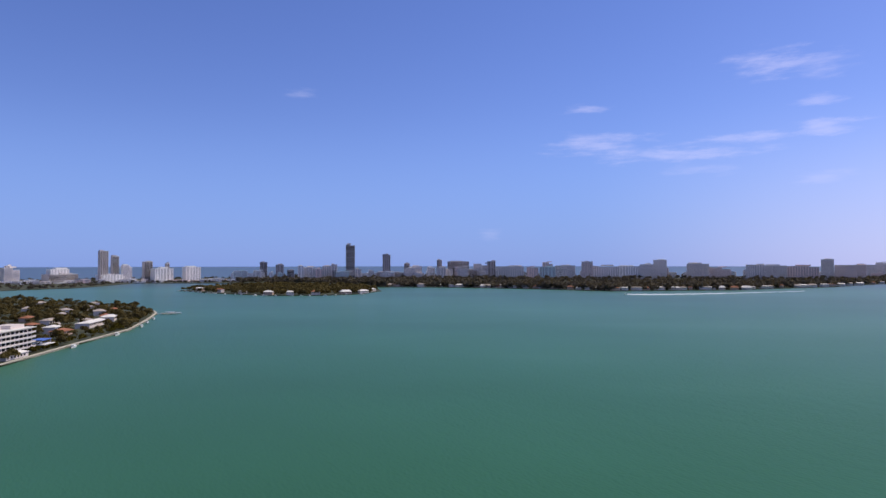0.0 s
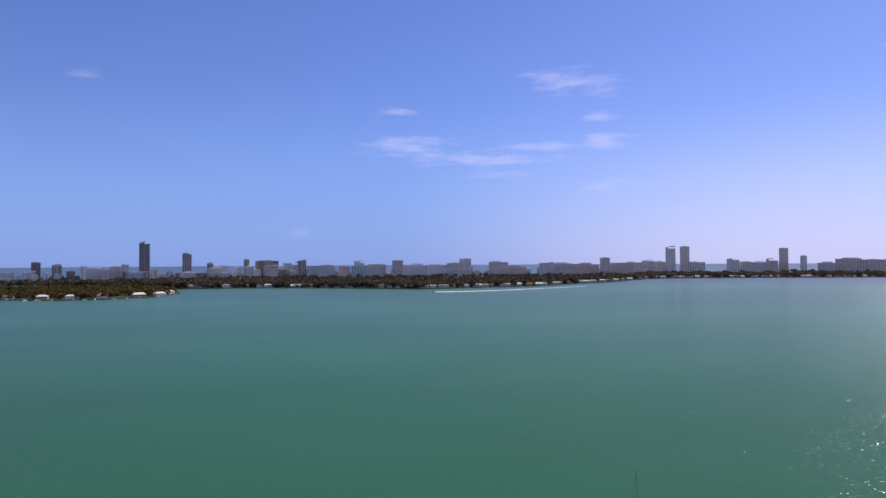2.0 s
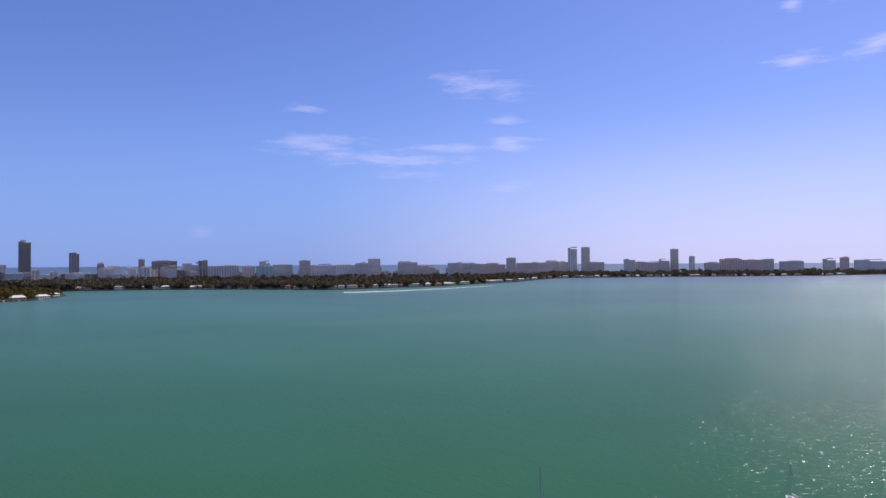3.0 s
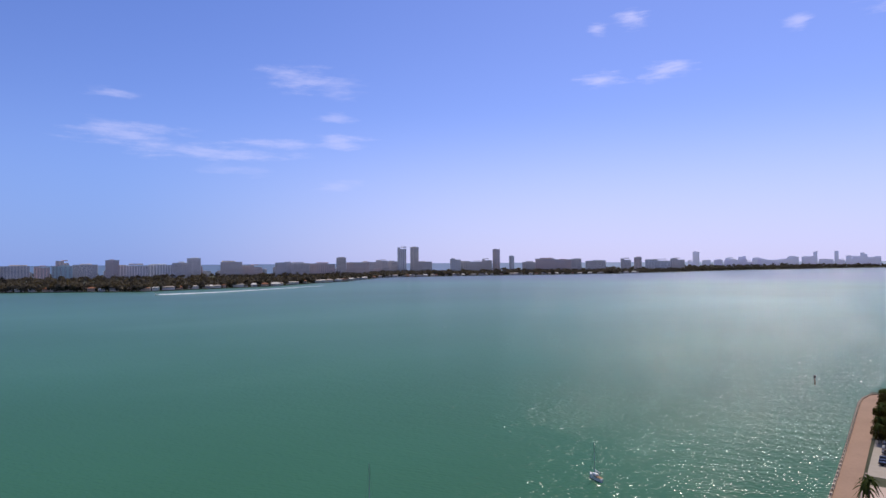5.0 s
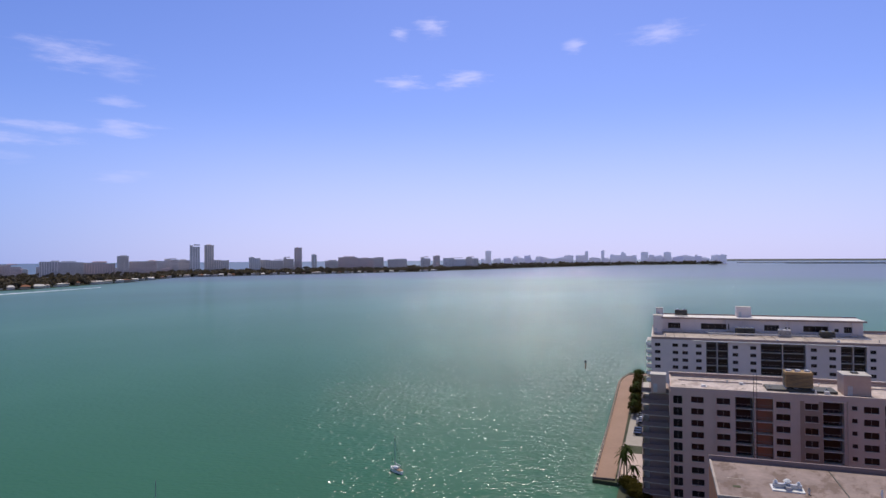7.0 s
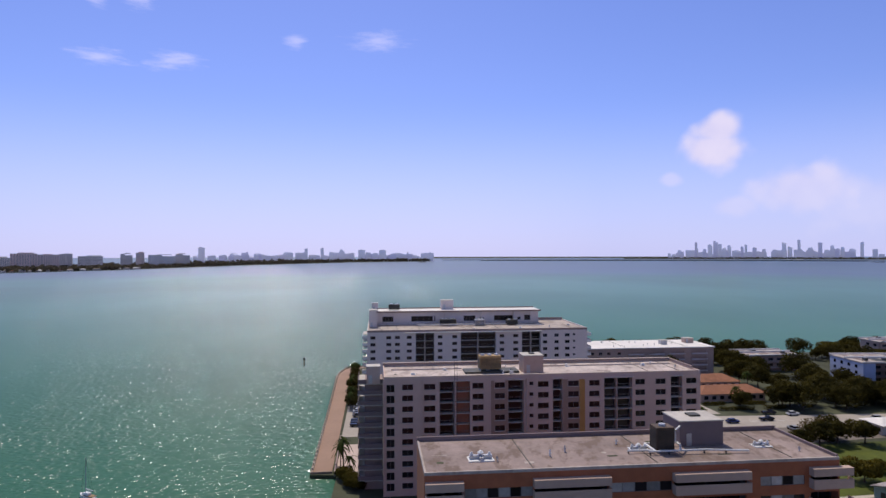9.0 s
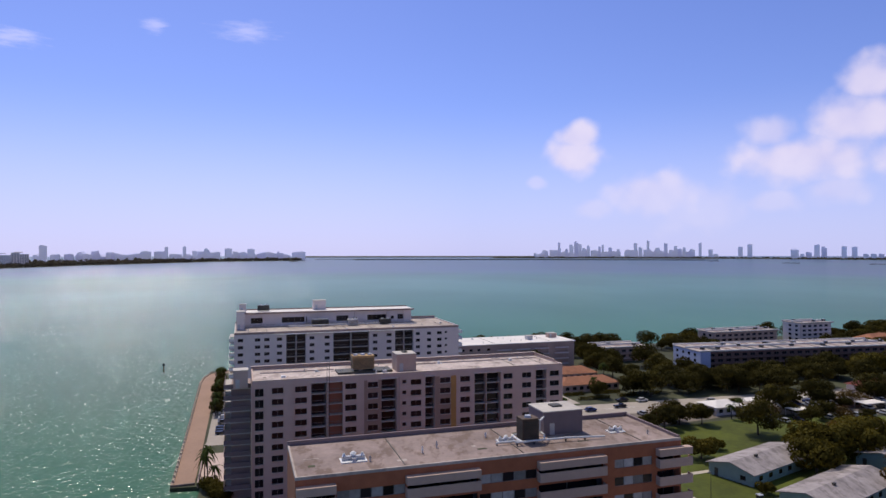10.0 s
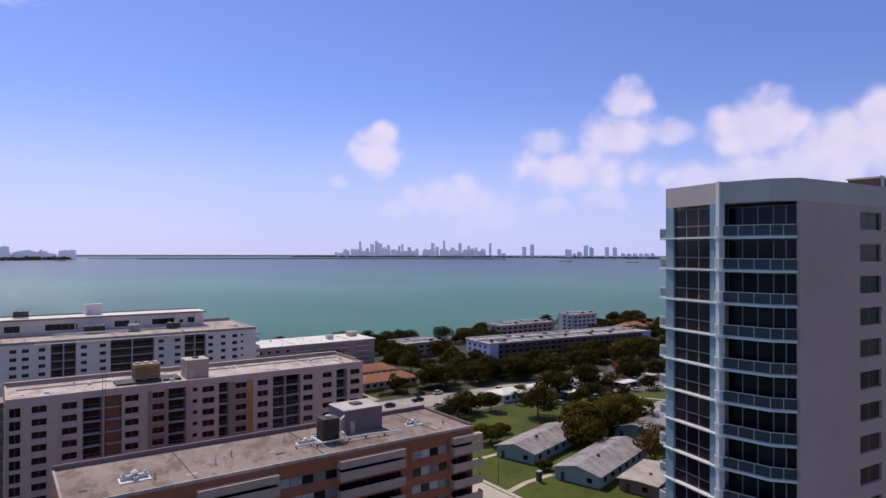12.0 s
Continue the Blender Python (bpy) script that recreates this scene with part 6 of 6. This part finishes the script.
# ---- far shore villas ----
a, k = 5.0, 0
while a > -58:
    d = between(NEAR_SHORE, a) + 7 + rw.uniform(0, 14)
    w = rw.uniform(9, 24)
    tile = k % 5 == 1
    p = polar(a, d, sea_level(d) + 1.0)
    hip_house(pose(*p, 0, 0, a), w, 10, rw.uniform(4, 6.5), rw.uniform(7, 8.5), BEIGE if tile else WHITE_WALL, TILE_ROOF if tile else (ROOF_WHITE if k % 2 else ROOF_PALE),
              "distant waterside villa with a clay roof" if tile else "distant white waterside villa", "villas along the far shore")
    a -= rw.uniform(0.3, 0.9)
    k += 1
for i, (x, y) in enumerate(((-520, 1330), (-455, 1260), (-390, 1205), (-330, 1165), (-285, 1152), (-240, 1158), (-190, 1185), (-160, 1225), (-148, 1300))):
    hip_house(pose(x, y, 1.0, 0, 0, -35 + 11 * i), rw.uniform(12, 22), 9, rw.uniform(4.0, 6.5), rw.uniform(6, 8.5), WHITE_WALL if i % 3 else BEIGE, TILE_ROOF if i % 4 == 1 else ROOF_WHITE,
              "white villa at the island's edge", "villas on the island")

# ---- white terrace building on the point ----
t = thing("apartment_building", pose(-266, 376, 1.0, 0, 0, 93), "white waterside apartments with stepped ribbon balconies", "apartment building")
bh, bs, bw = 15.6, 3.1, 40.0
part("wall", boxes((0, bw, 1.4, 18, 0, bh)), WHITE_WALL, t)
for k in range(6):
    z = bh - 3.2 - bs * k
    if z < 0.2:
        break
    s = part("balcony", boxes((-0.6, bw + 0.8, -0.8, 1.4, z - 0.2, z)), WHITE_METAL, t)
    part("balcony_front", boxes((-0.6, bw + 0.8, -0.8, -0.7, z, z + 1.0), (bw + 0.7, bw + 0.8, -0.7, 12.0, z, z + 1.0)), WHITE_WALL, s)
    for i in range(9):
        part("window", shared("terrace_window", lambda: boxes((0, 3.4, 1.32, 1.4, 0.1, 2.3)), GLASS_DARK, "window"), None, t, at=pose(0.6 + i * 4.4, 0, z))
    for i in range(3):
        part("window", shared("terrace_end", lambda: boxes((-0.02, 0.06, 0, 3.0, 0.3, 2.2)), GLASS_DARK, "window"), None, t, at=pose(bw, 3.0 + i * 4.6, z))
part("roof", boxes((-0.8, bw + 1.0, -1.0, 18.4, bh, bh + 0.4)), ROOF_WHITE, t)
part("roof_terrace", boxes((4, 14, 5, 13, bh + 0.4, bh + 3.2)), WHITE_WALL, t)
part("roof_terrace", boxes((22, 36, 4, 14, bh + 0.4, bh + 2.6)), WHITE_WALL, t)
aw = thing("awning", pose(-268, 424, 1.0, 0, 0, 95), "blue canvas awning on posts beside the apartments", "awning")
part("canopy", boxes((0, 12, 0, 8, 5.6, 6.2)), BLUE_ROOF, aw)
part("lower_roof", boxes((-1, 14, -2, 9, 2.8, 3.2)), ROOF_WHITE, aw)
for x in (0.2, 11.6):
    for y in (0.2, 7.6):
        part("post", boxes((x, x + 0.2, y, y + 0.2, 0, 5.6)), WHITE_METAL, aw)
hip_house(pose(-256, 372, 1.0, 0, 0, 93), 22, 7, 3.0, 4.2, WHITE_WALL, ROOF_WHITE, "low white pool house beside the seawall", "villas on the point")


# ---- boats ----
HULL = paint("white_boat_hull", (0.78, 0.77, 0.74), 0.35, 0.05, 0.5, 0.3)
HULL_DARK = paint("dark_boat_hull", (0.03, 0.03, 0.035), 0.35, 0.05, 0.5, 0.3)
TEAK = paint("teak_deck", (0.30, 0.19, 0.10), 0.7, 0.1, 0.3, 0.3)
FOAM = paint("sea_foam", (0.85, 0.87, 0.88), 0.9, 0.06, 2.0, 0.05)


def hull_bm(length, beam, free, draft=0.5):
    bm, rows = bmesh.new(), []
    for k in range(9):
        s = k / 8
        half = beam / 2 * (math.sin(math.pi * min(1.0, 0.25 + 0.75 * s) * 0.5 + math.pi * 0.5 * s ** 2.2) if s < 1 else 0.02)
        half = max(half, 0.03)
        sheer = free * (1 + 0.35 * s * s)
        x = -length / 2 + length * s
        rows.append([bm.verts.new(p) for p in ((x, -half, sheer), (x, -half * 0.75, 0.0), (x, 0, -draft * (1 - s * 0.7)), (x, half * 0.75, 0.0), (x, half, sheer))])
    for r0, r1 in zip(rows, rows[1:]):
        for j in range(4):
            bm.faces.new((r0[j], r1[j], r1[j + 1], r0[j + 1]))
        bm.faces.new((r0[4], r1[4], r1[0], r0[0]))
    bm.faces.new(rows[0][::-1])
    bmesh.ops.recalc_face_normals(bm, faces=bm.faces)
    return bm


def sailboat(m, length, mast, dark, label):
    t = thing("sailboat", m, label, "sailboat", "moored sailboats")
    part("hull", hull_bm(length, length * 0.32, 0.8), HULL_DARK if dark else HULL, t)
    part("deck", boxes((-length * 0.42, length * 0.2, -0.75, 0.75, 0.86, 0.92)), TEAK, t)
    c = boxes((-length * 0.12, length * 0.22, -0.62, 0.62, 0.9, 1.45))
    bmesh.ops.bevel(c, geom=c.edges[:], offset=0.12, segments=2, affect="EDGES")
    part("cabin", c, HULL, t)
    b = bmesh.new()
    limb(b, (length * 0.12, 0, 0.9), (length * 0.12, 0, mast), 0.09, 0.07)
    part("mast", b, METAL, t)
    b = bmesh.new()
    limb(b, (length * 0.12, 0, 2.1), (-length * 0.38, 0, 2.0), 0.06, 0.05)
    part("boom", b, METAL, t)
    b = bmesh.new()
    limb(b, (length * 0.08, 0, 2.25), (-length * 0.36, 0, 2.15), 0.16, 0.1)
    part("furled_sail", b, HULL, t)
    for q in ((length * 0.48, 0, 1.0), (-length * 0.48, 0, 0.9), (length * 0.1, 1.1, 0.9), (length * 0.1, -1.1, 0.9)):
        b = bmesh.new()
        limb(b, q, (length * 0.12, 0, mast - 0.1), 0.012, 0.012, 4)
        part("stay", b, METAL_DARK, t)
    return t


def motorboat(m, length, label, group="boats at the seawall"):
    t = thing("motorboat", m, label, "boat", group)
    part("hull", hull_bm(length, length * 0.3, 1.0), HULL, t)
    part("cabin", boxes((-length * 0.15, length * 0.18, -length * 0.1, length * 0.1, 0.95, 2.1)), HULL, t)
    part("windscreen", boxes((length * 0.18, length * 0.2, -length * 0.09, length * 0.09, 1.3, 2.0)), GLASS_DARK, t)
    part("canopy", boxes((-length * 0.3, length * 0.15, -length * 0.11, length * 0.11, 2.1, 2.2)), HULL, t)
    part("engine", boxes((-length * 0.54, -length * 0.48, -0.4, 0.4, 0.1, 1.2)), METAL_DARK, t)
    return t


sailboat(pose(*polar(-53.8, 173.0, 0.0), 0, 0, 70), 5.6, 9.6, False, "small white sailboat moored with furled sail")
sailboat(pose(*polar(-33.7, 149.0, 0.0), 0, 0, 60), 7.5, 10.6, False, "white sailboat moored with furled sail")
for x, y, turn, ln in ((-277, 583, 102, 9), (-264.5, 515, 97, 10), (-256, 440, 97, 9), (-290, 622, 107, 8), (-302, 662, 107, 10)):
    motorboat(pose(x, y, 0, 0, 0, turn), ln, "white motorboat tied up beside the seawall")
motorboat(pose(-316, 738, 0, 0, 0, 10), 22, "large white motor yacht at the point's tip")
ring = [(-566, 1355), (-430, 1218), (-310, 1137), (-220, 1143), (-148, 1200)]
for (x0, y0), (x1, y1), n in zip(ring, ring[1:], (7, 5, 4, 4)):
    for k in range(n):
        s = (k + rw.uniform(0.15, 0.85)) / n
        motorboat(pose(x0 + (x1 - x0) * s, y0 + (y1 - y0) * s - 5, 0, 0, 0, rw.uniform(0, 180)), rw.uniform(7, 13), "white motorboat moored at the island's edge", "boats round the island")
dk = thing("dock", pose(-331, 722, 0, 0, 0, 15), "weathered timber dock at the point", "dock")
part("deck", boxes((0, 24, -2, 2, 0.9, 1.1)), CONCRETE, dk)
for x in (4, 12, 20):
    for y in (-1.8, 1.5):
        part("pile", boxes((x, x + 0.3, y, y + 0.3, -1.5, 1.6)), TEAK, dk)
motorboat(pose(*polar(-16.0, 1225, 0), 0, 0, 75), 11, "white speedboat crossing the bay", "boats on the bay")
wk = bmesh.new()
prev = None
for k in range(60):
    s = k / 59
    c = polar(-16.2 - 13.5 * s, 1226 + 235 * s * s + 60 * s, 0)
    half, up = 1.5 + 5.5 * s ** 0.5, (1.3 * (1 - s) + 0.25) * (0.8 + 0.4 * noise.noise((k * 0.7, 0, 5)))
    n = c.normalized()
    row = [wk.verts.new(c - n * half + Vector((0, 0, 0.02))), wk.verts.new(c + Vector((0, 0, up))), wk.verts.new(c + n * half + Vector((0, 0, 0.02)))]
    if prev:
        wk.faces.new((prev[0], row[0], row[1], prev[1])), wk.faces.new((prev[1], row[1], row[2], prev[2]))
    prev = row
solid("boat_wake", wk, FOAM, "long white foaming wake behind a speedboat", "wake", "stuff")

# channel marker
cm = thing("channel_marker", pose(*polar(-70.7, 338.0, 0), 0, 0, -70), "dark timber channel marker post with board", "channel marker")
b = bmesh.new()
limb(b, (0, 0, -2), (0, 0, 4.2), 0.3, 0.25)
part("pile", b, TEAK, cm)
part("board", boxes((-0.5, 0.5, -0.42, -0.3, 3.0, 4.2)), METAL_DARK, cm)

# lamp post and bin by the lawn
lp = thing("street_lamp", lot(101.6, 119.5, GROUND), "thin dark street lamp beside the drive", "street lamp")
b = bmesh.new()
limb(b, (0, 0, 0), (0, 0, 7.0), 0.09, 0.06)
part("pole", b, METAL_DARK, lp)
part("lamp_head", boxes((-0.9, 0.1, -0.15, 0.15, 7.0, 7.18)), METAL_DARK, lp)
ub = thing("utility_box", lot(110.4, 114.4, GROUND), "dark green utility cabinet on the lawn", "utility box")
part("cabinet", boxes((0, 1.1, 0, 1.0, 0.1, 2.6)), METAL_DARK, ub)
part("lid", boxes((-0.1, 1.2, -0.1, 1.1, 2.6, 2.75)), METAL, ub)
part("base", boxes((-0.15, 1.25, -0.15, 1.15, 0, 0.1)), CONCRETE, ub)

# ---- far causeway and islets ----
cw = bmesh.new()
for a0, a1, d, h, th in ((-86.5, -117.0, 4080, 3.2, 10), (-83.0, -118.0, 4200, 4.6, 8)):
    prev = None
    for k in range(41):
        a = a0 + (a1 - a0) * k / 40
        rows = [polar(a, d, sea_level(d) - 1), polar(a, d, sea_level(d) + h), polar(a, d + th, sea_level(d + th) + h), polar(a, d + th, sea_level(d + th) - 1)]
        row = [cw.verts.new(p) for p in rows]
        if prev:
            for j in range(3):
                cw.faces.new((prev[j], row[j], row[j + 1], prev[j + 1]))
        prev = row
    mat_i = SOIL if d < 4100 else ROOF_WHITE
    bmesh.ops.recalc_face_normals(cw, faces=cw.faces)
    solid("causeway", cw, mat_i, "long low causeway crossing the far bay", "causeway", "structure")
    cw = bmesh.new()
land_band("ground", [(-82, 4600), (-104, 4600)], [(-82, 4850), (-104, 4850)], 2.0, SOIL, "thin hazy shore on the horizon")
for a, d, w in ((-123.3, 3590, 70), (-117.6, 3900, 50), (-81.2, 3780, 40), (-129.0, 3500, 60)):
    spots = [(*polar(a + math.degrees(w * (i / 9 - 0.5) / d) , d + rw.uniform(-8, 8), sea_level(d)), 3.4, 4.0) for i in range(10)]
    woods("islet", spots, "small dark wooded islet in the bay", int(d), LEAF_HAZY)
spots = []
for k in range(900):
    a = rw.uniform(-150, -99)
    d = between(CITY_SHORE, a) + rw.uniform(5, 150)
    spots.append((*polar(a, d, sea_level(d) + 0.5), rw.uniform(4, 8), rw.uniform(4, 8)))
woods("woodland", spots, "dark trees along the city shore", 9, LEAF_HAZY)
